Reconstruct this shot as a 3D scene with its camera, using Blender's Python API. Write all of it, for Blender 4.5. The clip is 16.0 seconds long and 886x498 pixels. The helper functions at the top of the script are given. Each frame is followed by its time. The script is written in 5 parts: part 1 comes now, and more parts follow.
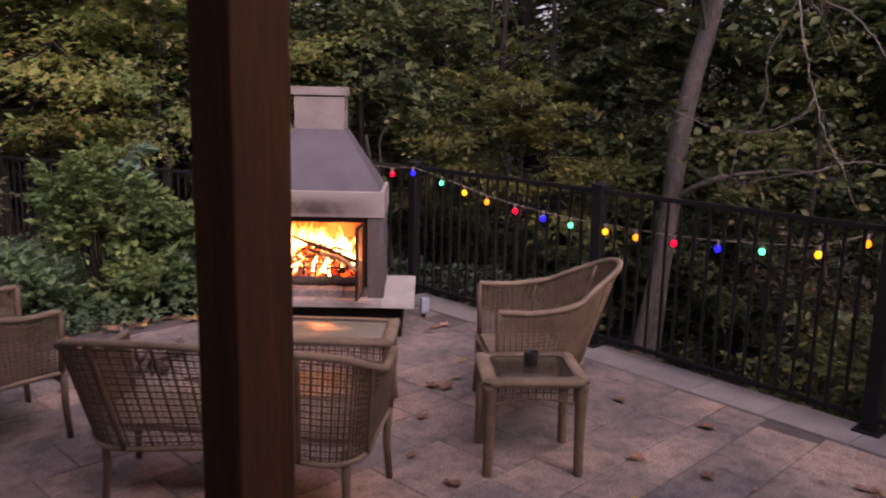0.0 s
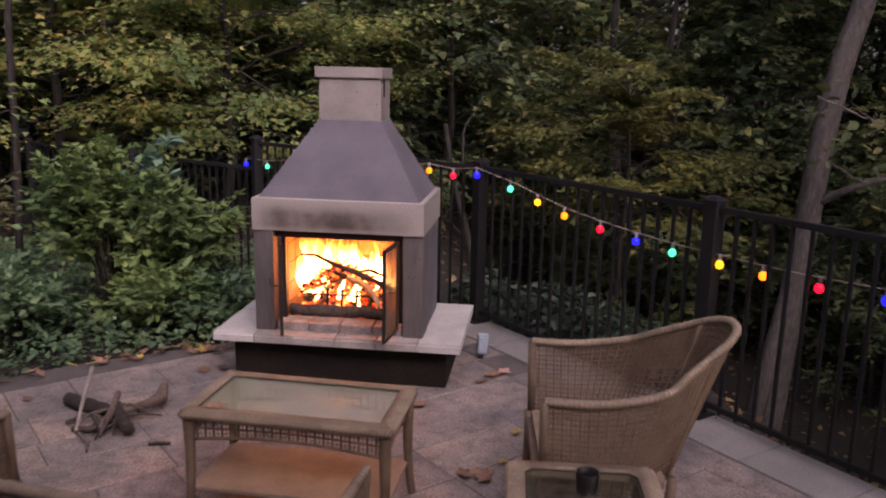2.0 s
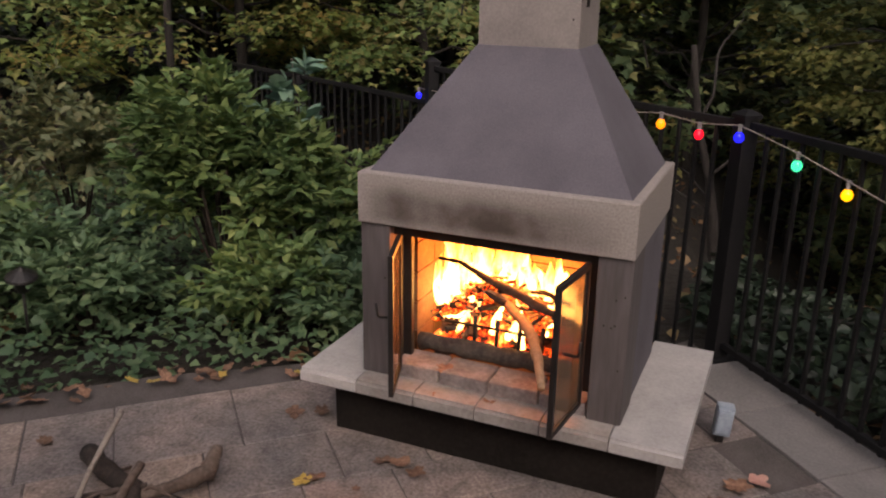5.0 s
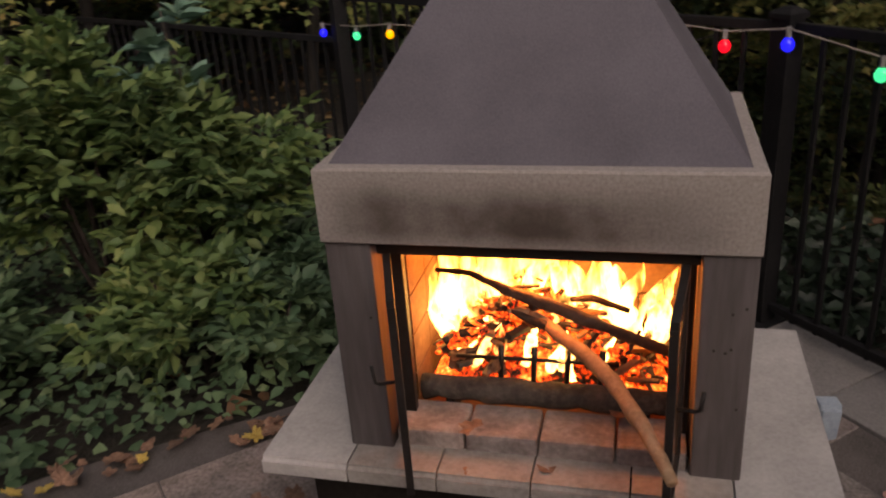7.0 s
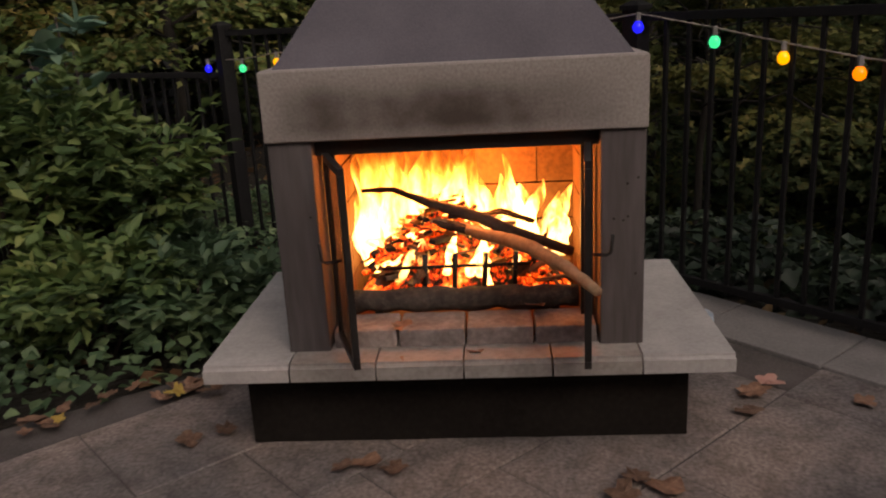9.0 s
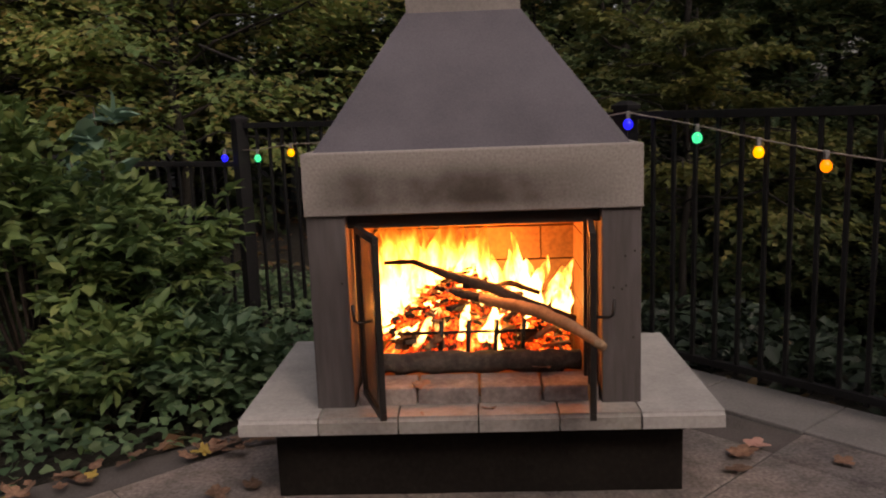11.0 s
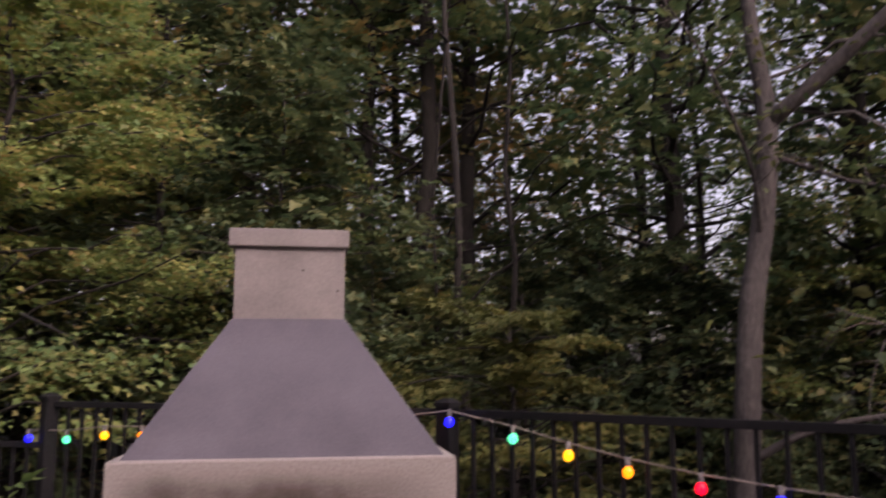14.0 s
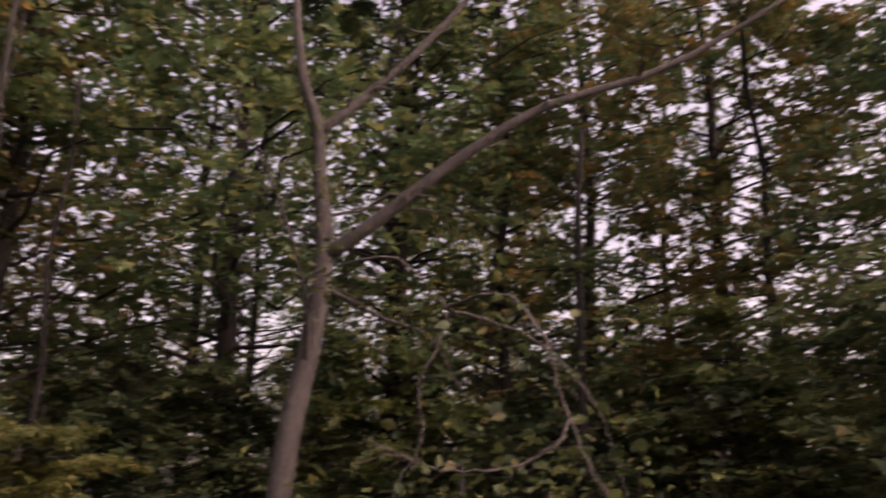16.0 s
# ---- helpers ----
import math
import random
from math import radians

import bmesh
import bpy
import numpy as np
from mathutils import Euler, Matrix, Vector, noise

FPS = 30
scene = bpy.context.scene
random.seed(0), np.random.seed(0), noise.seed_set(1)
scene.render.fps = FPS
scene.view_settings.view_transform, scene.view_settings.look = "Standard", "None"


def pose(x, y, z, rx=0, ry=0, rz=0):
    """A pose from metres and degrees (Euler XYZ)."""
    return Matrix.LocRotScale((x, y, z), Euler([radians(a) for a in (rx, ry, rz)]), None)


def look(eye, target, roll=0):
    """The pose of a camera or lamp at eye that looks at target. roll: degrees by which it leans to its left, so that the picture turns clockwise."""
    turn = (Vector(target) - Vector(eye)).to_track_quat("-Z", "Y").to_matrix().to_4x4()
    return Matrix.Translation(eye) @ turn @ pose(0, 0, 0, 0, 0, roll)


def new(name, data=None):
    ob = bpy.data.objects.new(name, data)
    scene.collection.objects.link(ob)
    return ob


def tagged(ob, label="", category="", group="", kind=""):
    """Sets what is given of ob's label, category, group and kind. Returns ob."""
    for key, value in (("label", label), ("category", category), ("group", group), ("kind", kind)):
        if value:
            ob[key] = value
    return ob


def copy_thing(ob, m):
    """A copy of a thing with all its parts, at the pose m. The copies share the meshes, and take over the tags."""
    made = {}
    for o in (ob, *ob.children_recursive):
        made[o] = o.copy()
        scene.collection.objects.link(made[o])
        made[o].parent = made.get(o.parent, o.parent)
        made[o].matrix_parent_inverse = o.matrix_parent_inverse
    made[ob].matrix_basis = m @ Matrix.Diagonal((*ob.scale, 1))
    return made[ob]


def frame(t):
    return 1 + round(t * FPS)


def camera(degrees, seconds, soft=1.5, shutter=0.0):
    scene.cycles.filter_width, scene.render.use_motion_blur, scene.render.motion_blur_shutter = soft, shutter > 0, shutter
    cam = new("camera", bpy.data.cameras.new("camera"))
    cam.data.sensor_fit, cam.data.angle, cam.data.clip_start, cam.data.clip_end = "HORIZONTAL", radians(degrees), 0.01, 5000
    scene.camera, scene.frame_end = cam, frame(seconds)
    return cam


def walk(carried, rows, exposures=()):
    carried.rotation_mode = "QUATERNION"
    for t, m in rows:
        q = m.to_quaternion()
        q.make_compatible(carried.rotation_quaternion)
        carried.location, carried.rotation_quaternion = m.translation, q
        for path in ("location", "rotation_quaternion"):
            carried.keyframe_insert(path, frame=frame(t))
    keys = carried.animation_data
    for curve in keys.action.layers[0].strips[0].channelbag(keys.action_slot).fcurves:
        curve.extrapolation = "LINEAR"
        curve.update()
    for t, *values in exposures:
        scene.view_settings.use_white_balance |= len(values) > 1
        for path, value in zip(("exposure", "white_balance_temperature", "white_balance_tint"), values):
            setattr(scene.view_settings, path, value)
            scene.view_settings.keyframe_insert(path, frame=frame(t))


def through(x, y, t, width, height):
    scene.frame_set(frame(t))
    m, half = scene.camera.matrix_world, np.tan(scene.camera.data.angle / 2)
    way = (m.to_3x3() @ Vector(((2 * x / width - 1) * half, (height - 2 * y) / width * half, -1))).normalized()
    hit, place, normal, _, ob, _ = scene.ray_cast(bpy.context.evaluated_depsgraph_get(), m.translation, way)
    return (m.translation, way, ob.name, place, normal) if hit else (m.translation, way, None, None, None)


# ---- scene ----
cam = camera(56.9, 16.0, 2.0, 0.5)
PATH = [
    (0, (0.797, -5.865, 1.833), (0.842, -3.903, 1.45), 1.3),
    (0.3, (0.874, -5.649, 1.85), (0.922, -3.687, 1.469), 1.3),
    (0.5, (0.951, -5.511, 1.801), (0.986, -3.544, 1.441), 1.2),
    (0.7, (0.997, -5.403, 1.829), (0.993, -3.438, 1.457), 1.5),
    (1, (1.078, -5.2, 1.786), (0.962, -3.237, 1.421), 2.5),
    (1.5, (1.167, -4.851, 1.806), (0.898, -2.913, 1.393), 2.9),
    (2, (1.157, -4.445, 1.817), (0.918, -2.505, 1.393), 1.2),
    (2.5, (1.16, -4.088, 1.773), (0.891, -2.162, 1.309), 0.9),
    (3, (1.163, -3.658, 1.766), (0.732, -1.782, 1.222), 1.6),
    (3.5, (1.139, -3.321, 1.746), (0.651, -1.471, 1.166), 0.6),
    (4, (1.026, -3.02, 1.761), (0.525, -1.176, 1.169), 0.7),
    (4.5, (0.98, -2.769, 1.744), (0.309, -0.985, 1.138), 1.4),
    (4.7, (0.96, -2.655, 1.759), (0.207, -0.906, 1.146), 1.1),
    (7, (0.264, -1.669, 1.669), (-0.223, 0.093, 0.859), -4.4),
    (7.6, (0.103, -1.544, 1.474), (-0.013, 0.261, 0.622), -4.6),
    (7.8, (0.098, -1.536, 1.367), (0.018, 0.292, 0.56), -3.5),
    (8, (0.096, -1.554, 1.291), (0.051, 0.304, 0.553), -2.4),
    (8.5, (0.116, -1.744, 1.23), (0.087, 0.164, 0.63), -1.3),
    (9, (0.1, -2.117, 1.228), (-0.03, -0.204, 0.662), -3.1),
    (9.5, (0.063, -2.257, 1.224), (0.03, -0.31, 0.767), -2.2),
    (9.7, (0.05, -2.305, 1.227), (0.012, -0.346, 0.825), -2.3),
    (11.8, (-0.013, -2.404, 1.202), (-0.141, -0.431, 0.901), -1.2),
    (12, (-0.019, -2.41, 1.208), (-0.158, -0.434, 0.934), -1.0),
    (12.5, (0.011, -2.433, 1.251), (-0.106, -0.44, 1.12), -0.7),
    (13, (0.022, -2.437, 1.292), (0.051, -0.438, 1.342), -1.4),
    (13.5, (0.049, -2.467, 1.327), (0.197, -0.48, 1.509), -1.4),
    (14, (0.069, -2.474, 1.352), (0.379, -0.519, 1.642), -0.1),
    (14.5, (0.078, -2.461, 1.378), (0.605, -0.568, 1.748), 1.1),
    (15, (0.094, -2.439, 1.406), (0.867, -0.652, 1.864), 1.0),
    (15.5, (0.13, -2.38, 1.4), (1.113, -0.718, 1.921), 1.2),
    (16, (0.155, -2.352, 1.368), (1.382, -0.883, 1.947), 0.7),
]
EXPOSURES = [(0, 0.9, 6800, 45), (2.0, 0.83, 6600, 36), (3.0, 0.78, 6600, 24), (4.0, 0.72, 6700, 19), (4.7, 0.58, 6900, 20), (7.0, -0.05, 7300, 21), (9.0, -0.23, 7300, 19), (12.0, 0.14, 7400, 22), (12.5, 0.12, 7200, 32), (13.0, 0.2, 7000, 36), (13.5, 0.7, 6900, 35), (14.0, 0.92, 6900, 36), (15.0, 1.0, 7500, 38), (15.5, 1.17, 7700, 40), (16, 1.15, 8000, 42)]
walk(cam, [(t, look(eye, target, roll)) for t, eye, target, roll in PATH], EXPOSURES)

# ---- light ----
world = bpy.data.worlds.new("dusk")
scene.world = world
world.use_nodes = True
wn = world.node_tree.nodes
sky = wn.new("ShaderNodeTexSky")
sky.sky_type, sky.sun_disc = "NISHITA", False
sky.sun_elevation, sky.sun_rotation = radians(38), radians(150)
sky.air_density, sky.dust_density, sky.ozone_density = 1.0, 5.0, 1.0
pale = wn.new("ShaderNodeHueSaturation")
pale.inputs["Saturation"].default_value = 0.55
world.node_tree.links.new(sky.outputs[0], pale.inputs["Color"])
world.node_tree.links.new(pale.outputs[0], wn["Background"].inputs["Color"])
wn["Background"].inputs["Strength"].default_value = 0.15
sun = new("sun", bpy.data.lights.new("sun", "SUN"))
sun.data.energy, sun.data.angle, sun.data.color = 0.35, radians(75), (1.0, 0.96, 0.95)
sun.matrix_world = look((5, -8.6, 9), (0, 0, 0))

# ---- materials ----


def mat(name, rough=0.7, metal=0.0):
    m = bpy.data.materials.new(name)
    m.use_nodes = True
    b = m.node_tree.nodes["Principled BSDF"]
    b.inputs["Roughness"].default_value, b.inputs["Metallic"].default_value = rough, metal
    return m, m.node_tree, b


def node(nt, kind, **values):
    n = nt.nodes.new(kind)
    for k, v in values.items():
        n.inputs[k].default_value = v
    return n


def ramp(nt, source, stops):
    r = nt.nodes.new("ShaderNodeValToRGB")
    e = r.color_ramp.elements
    while len(e) < len(stops):
        e.new(0.5)
    for el, (p, c) in zip(e, stops):
        el.position, el.color = p, (*c, 1)
    nt.links.new(source, r.inputs[0])
    return r.outputs[0]


def blend(nt, a, b, factor, mode="MIX"):
    n = nt.nodes.new("ShaderNodeMix")
    n.data_type, n.blend_type = "RGBA", mode
    for socket, v in ((0, factor), (6, a), (7, b)):
        if isinstance(v, bpy.types.NodeSocket):
            nt.links.new(v, n.inputs[socket])
        else:
            n.inputs[socket].default_value = v if socket == 0 else (*v, 1)
    return n.outputs[2]


def coords(nt, scale=(1, 1, 1), world_space=False):
    m = nt.nodes.new("ShaderNodeMapping")
    m.inputs["Scale"].default_value = scale
    if world_space:
        nt.links.new(nt.nodes.new("ShaderNodeNewGeometry").outputs["Position"], m.inputs[0])
    else:
        nt.links.new(nt.nodes.new("ShaderNodeTexCoord").outputs["Object"], m.inputs[0])
    return m.outputs[0]


def noise_at(nt, where, scale, detail=5.0, rough=0.55):
    n = node(nt, "ShaderNodeTexNoise", Scale=scale, Detail=detail, Roughness=rough)
    nt.links.new(where, n.inputs["Vector"])
    return n.outputs["Fac"]


def relief(nt, b, height, strength, distance=0.004):
    n = node(nt, "ShaderNodeBump", Strength=strength, Distance=distance)
    nt.links.new(height, n.inputs["Height"])
    nt.links.new(n.outputs[0], b.inputs["Normal"])


def two_scale(name, dark, mid, light, fine=60.0, broad=3.0, rough=0.8, bump=0.4, dist=0.003, world_space=True, stretch=(1, 1, 1), metal=0.0, by_object=0.0):
    m, nt, b = mat(name, rough, metal)
    where = coords(nt, stretch, world_space)
    f1, f2 = noise_at(nt, where, fine, 6), noise_at(nt, where, broad, 4)
    c1 = ramp(nt, f1, [(0.3, dark), (0.5, mid), (0.72, light)])
    c2 = ramp(nt, f2, [(0.3, tuple(v * 0.72 for v in dark)), (0.7, light)])
    c = blend(nt, c1, c2, 0.45)
    if by_object:
        info = nt.nodes.new("ShaderNodeObjectInfo")
        c3 = ramp(nt, info.outputs["Random"], [(0.0, (1 - by_object,) * 3), (1.0, (1 + by_object, 1 + 0.7 * by_object, 1 + 0.5 * by_object))])
        c = blend(nt, c, c3, 1.0, "MULTIPLY")
    nt.links.new(c, b.inputs["Base Color"])
    relief(nt, b, f1, bump, dist)
    return m


def leaf_mat(name, colours, through=0.3, rough=0.55):
    """Leaves: a colour for each leaf, patches of the crown apart, and light that comes through."""
    m, nt, b = mat(name, rough)
    b.inputs["Specular IOR Level"].default_value = 0.45
    geo = nt.nodes.new("ShaderNodeNewGeometry")
    c1 = ramp(nt, geo.outputs["Random Per Island"], [(i / (len(colours) - 1), c) for i, c in enumerate(colours)])
    f = noise_at(nt, coords(nt, (1, 1, 1), True), 0.9, 3)
    c2 = ramp(nt, f, [(0.36, (0.55, 0.66, 0.6)), (0.64, (1.45, 1.34, 1.08))])
    c = blend(nt, c1, c2, 1.0, "MULTIPLY")
    nt.links.new(c, b.inputs["Base Color"])
    t = nt.nodes.new("ShaderNodeBsdfTranslucent")
    nt.links.new(c, t.inputs[0])
    mix = nt.nodes.new("ShaderNodeMixShader")
    mix.inputs[0].default_value = through
    out = nt.nodes["Material Output"]
    nt.links.new(b.outputs[0], mix.inputs[1])
    nt.links.new(t.outputs[0], mix.inputs[2])
    nt.links.new(mix.outputs[0], out.inputs[0])
    return m


def glow(name, colour, strength):
    m, nt, b = mat(name, 0.2)
    b.inputs["Base Color"].default_value = (*[0.25 * v for v in colour], 1)
    b.inputs["Emission Color"].default_value = (*colour, 1)
    b.inputs["Emission Strength"].default_value = strength
    return m


STUCCO = two_scale("grey_stucco", (0.08, 0.0725, 0.0874), (0.1051, 0.0958, 0.1135), (0.1311, 0.12, 0.1395), 180, 4, 0.9, 0.35, 0.002)
CAST = two_scale("pale_cast_stone", (0.1794, 0.1564, 0.1472), (0.23, 0.2024, 0.1914), (0.2852, 0.253, 0.2374), 120, 5, 0.85, 0.35, 0.002)
HEARTH = two_scale("pale_hearth_stone", (0.33, 0.317, 0.306), (0.41, 0.394, 0.38), (0.49, 0.472, 0.457), 90, 6, 0.85, 0.3, 0.002, by_object=0.06)
HEARTH_BRICK = two_scale("smoky_hearth_brick", (0.215, 0.198, 0.186), (0.29, 0.27, 0.255), (0.37, 0.348, 0.33), 70, 9, 0.88, 0.35, 0.002, by_object=0.1)
SILL = two_scale("smoky_sill_brick", (0.14, 0.117, 0.113), (0.235, 0.2, 0.192), (0.37, 0.33, 0.315), 60, 12, 0.9, 0.4, 0.003, by_object=0.15)
PAVER, nt, b = mat("cleft_brown_paver", 0.75)
where = coords(nt, (1, 1, 1), True)
grain, patch, cleft = noise_at(nt, where, 75, 6), noise_at(nt, where, 1.9, 4), noise_at(nt, where, 11, 4, 0.65)
c = ramp(nt, grain, [(0.3, (0.128, 0.107, 0.099)), (0.5, (0.214, 0.181, 0.168)), (0.72, (0.31, 0.266, 0.248))])
c = blend(nt, c, ramp(nt, patch, [(0.34, (0.62, 0.66, 0.7)), (0.5, (1.0, 0.98, 0.96)), (0.66, (1.42, 1.3, 1.2))]), 1.0, "MULTIPLY")
c = blend(nt, c, ramp(nt, cleft, [(0.36, (0.7, 0.68, 0.66)), (0.55, (1.06, 1.05, 1.04))]), 1.0, "MULTIPLY")
info = nt.nodes.new("ShaderNodeObjectInfo")
c = blend(nt, c, ramp(nt, info.outputs["Random"], [(0.0, (0.78, 0.8, 0.84)), (0.5, (1.0, 1.0, 1.0)), (1.0, (1.3, 1.2, 1.1))]), 1.0, "MULTIPLY")
nt.links.new(c, b.inputs["Base Color"])
rise = blend(nt, cleft, grain, 0.25)
relief(nt, b, rise, 0.7, 0.012)
COPING = two_scale("grey_coping", (0.14, 0.133, 0.13), (0.2, 0.19, 0.184), (0.28, 0.265, 0.258), 80, 3, 0.8, 0.4, 0.003, by_object=0.12)
SAND = two_scale("joint_sand", (0.045, 0.038, 0.036), (0.085, 0.073, 0.068), (0.145, 0.126, 0.118), 150, 4, 0.95, 0.5)
PILLAR = two_scale("smoke_stained_stucco", (0.058, 0.048, 0.047), (0.086, 0.073, 0.073), (0.118, 0.103, 0.104), 26, 3, 0.9, 0.35, 0.002, stretch=(2.2, 2.2, 0.22))
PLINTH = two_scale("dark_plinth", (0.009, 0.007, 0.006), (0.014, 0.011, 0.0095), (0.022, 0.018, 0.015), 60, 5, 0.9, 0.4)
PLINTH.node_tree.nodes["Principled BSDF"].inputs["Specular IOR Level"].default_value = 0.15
IRON = two_scale("black_iron", (0.012, 0.011, 0.011), (0.02, 0.018, 0.017), (0.035, 0.03, 0.028), 90, 8, 0.5, 0.2, 0.001, metal=0.3)
FENCE = two_scale("black_fence_paint", (0.006, 0.006, 0.007), (0.01, 0.01, 0.011), (0.016, 0.015, 0.016), 60, 4, 0.65, 0.15, 0.001)
FENCE.node_tree.nodes["Principled BSDF"].inputs["Specular IOR Level"].default_value = 0.2
WICKER = two_scale("tan_wicker", (0.063, 0.039, 0.023), (0.112, 0.074, 0.046), (0.195, 0.135, 0.088), 220, 9, 0.65, 0.6, 0.002)
RIM = two_scale("pale_wicker_rim", (0.11, 0.076, 0.05), (0.19, 0.14, 0.095), (0.3, 0.23, 0.162), 160, 8, 0.65, 0.8, 0.003)
SHELF = two_scale("pale_woven_shelf", (0.15, 0.105, 0.072), (0.21, 0.15, 0.105), (0.2775, 0.2063, 0.15), 160, 8, 0.65, 0.8, 0.003)
STAIN = two_scale("red_stained_post", (0.016, 0.0045, 0.0005), (0.05, 0.0145, 0.001), (0.095, 0.031, 0.003), 14, 2, 0.85, 0.5, 0.002, stretch=(9, 9, 0.5))
BARK = two_scale("grey_bark", (0.024, 0.02, 0.019), (0.06, 0.05, 0.046), (0.12, 0.103, 0.094), 30, 2, 0.9, 1.0, 0.02, stretch=(1, 1, 0.35))
# Forest bark, darkened to include the deep shade between the trunks.
SHADED_BARK = two_scale("shaded_wood_bark", (0.009, 0.007, 0.006), (0.018, 0.0145, 0.0125), (0.034, 0.028, 0.024), 22, 2, 0.95, 1.0, 0.02, stretch=(1, 1, 0.3))
# Brown wood, lightened and warmed to hold firelight on its front.
FIRELIT_BRANCH = two_scale("firelit_brown_branch", (0.16, 0.09, 0.048), (0.28, 0.165, 0.092), (0.4, 0.26, 0.16), 60, 8, 0.85, 0.8, 0.004)
STICK = two_scale("dead_stick", (0.022, 0.015, 0.012), (0.05, 0.035, 0.028), (0.1, 0.074, 0.062), 60, 8, 0.85, 0.8, 0.004)
KINDLING = two_scale("weathered_kindling", (0.05, 0.033, 0.025), (0.105, 0.073, 0.056), (0.19, 0.14, 0.112), 60, 8, 0.85, 0.9, 0.005)
VINE = two_scale("pale_vine_bark", (0.07, 0.06, 0.054), (0.13, 0.112, 0.1), (0.2, 0.175, 0.155), 60, 8, 0.85, 0.6, 0.003)
PALE_STICK = two_scale("pale_stick", (0.17, 0.14, 0.115), (0.26, 0.22, 0.185), (0.35, 0.305, 0.26), 60, 8, 0.85, 0.6, 0.003)
CHAR = two_scale("charred_wood", (0.008, 0.006, 0.005), (0.02, 0.014, 0.011), (0.06, 0.04, 0.03), 50, 12, 0.9, 1.0, 0.006)
ASH = two_scale("ash_grey_wood", (0.02, 0.016, 0.014), (0.05, 0.04, 0.034), (0.12, 0.1, 0.085), 50, 12, 0.95, 1.0, 0.006)
# Sooty brick with the fire's orange glow tinted into its colour.
FIRELIT_BRICK = two_scale("sooty_firelit_brick", (0.1, 0.052, 0.026), (0.19, 0.1, 0.05), (0.27, 0.155, 0.08), 60, 6, 0.9, 0.4, 0.002)
# Soil colour lowered too, for shade that the thin canopy doesn't cast.
SOIL = two_scale("leaf_littered_soil", (0.007, 0.006, 0.005), (0.016, 0.013, 0.009), (0.034, 0.026, 0.018), 14, 0.6, 0.95, 1.0, 0.03)
BLUEBOX = two_scale("pale_blue_plastic", (0.22, 0.27, 0.33), (0.29, 0.35, 0.42), (0.36, 0.42, 0.48), 90, 10, 0.4, 0.1)
CUP = two_scale("black_candle_glass", (0.006, 0.006, 0.006), (0.01, 0.009, 0.009), (0.016, 0.014, 0.014), 40, 8, 0.32, 0.05)

MANTEL, nt, b = mat("sooty_mantel_stone", 0.85)
where = coords(nt, (1, 1, 1), True)
f1 = noise_at(nt, where, 120)
c1 = ramp(nt, f1, [(0.3, (0.225, 0.197, 0.183)), (0.5, (0.28, 0.248, 0.23)), (0.72, (0.338, 0.3, 0.282))])
smear = nt.nodes.new("ShaderNodeTexNoise")
smear.inputs["Scale"].default_value, smear.inputs["Detail"].default_value = 7.0, 4.0
smear_at = nt.nodes.new("ShaderNodeMapping")
smear_at.inputs["Scale"].default_value = (0.55, 1.0, 0.5)
smear_at.inputs["Location"].default_value = (0.37, 0.0, 0.1)
nt.links.new(where, smear_at.inputs[0])
nt.links.new(smear_at.outputs[0], smear.inputs["Vector"])
sep = nt.nodes.new("ShaderNodeSeparateXYZ")
nt.links.new(where, sep.inputs[0])


def arith(tree, op, a, c, clamp=False):
    n = tree.nodes.new("ShaderNodeMath")
    n.operation, n.use_clamp = op, clamp
    for s, v in ((0, a), (1, c)):
        if isinstance(v, bpy.types.NodeSocket):
            tree.links.new(v, n.inputs[s])
        else:
            n.inputs[s].default_value = v
    return n.outputs[0]


def lerp_range(tree, v, a0, a1, b0, b1):
    n = tree.nodes.new("ShaderNodeMapRange")
    n.interpolation_type = "SMOOTHSTEP"
    for i, x in enumerate((a0, a1, b0, b1)):
        n.inputs[1 + i].default_value = x
    tree.links.new(v, n.inputs[0])
    return n.outputs[0]


wide = arith(nt, "MULTIPLY", lerp_range(nt, sep.outputs[0], -0.54, -0.36, 0, 1), lerp_range(nt, sep.outputs[0], 0.26, 0.5, 1, 0))
low = arith(nt, "MULTIPLY", lerp_range(nt, sep.outputs[2], 0.995, 1.088, 1, 0), lerp_range(nt, sep.outputs[2], 0.9, 0.95, 0.4, 1))
brown = arith(nt, "MULTIPLY", arith(nt, "MULTIPLY", wide, low), lerp_range(nt, smear.outputs["Fac"], 0.38, 0.62, 0.5, 0.97))
core = arith(nt, "MULTIPLY", lerp_range(nt, sep.outputs[0], -0.26, 0.08, 0, 1), lerp_range(nt, sep.outputs[0], 0.08, 0.3, 1, 0))
core = arith(nt, "MULTIPLY", core, arith(nt, "MULTIPLY", lerp_range(nt, sep.outputs[2], 0.9, 0.95, 0, 1), arith(nt, "MULTIPLY", lerp_range(nt, sep.outputs[2], 0.94, 1.04, 1, 0), lerp_range(nt, smear.outputs["Fac"], 0.35, 0.55, 0.3, 1.0))))
corner = arith(nt, "MULTIPLY", lerp_range(nt, sep.outputs[0], -0.49, -0.44, 1, 0), lerp_range(nt, sep.outputs[2], 0.91, 0.98, 1, 0))
soot = arith(nt, "ADD", brown, arith(nt, "MULTIPLY", arith(nt, "ADD", core, corner), 0.14), True)
nt.links.new(blend(nt, c1, (0.04, 0.026, 0.019), arith(nt, "MULTIPLY", soot, 0.92)), b.inputs["Base Color"])
relief(nt, b, f1, 0.3, 0.002)

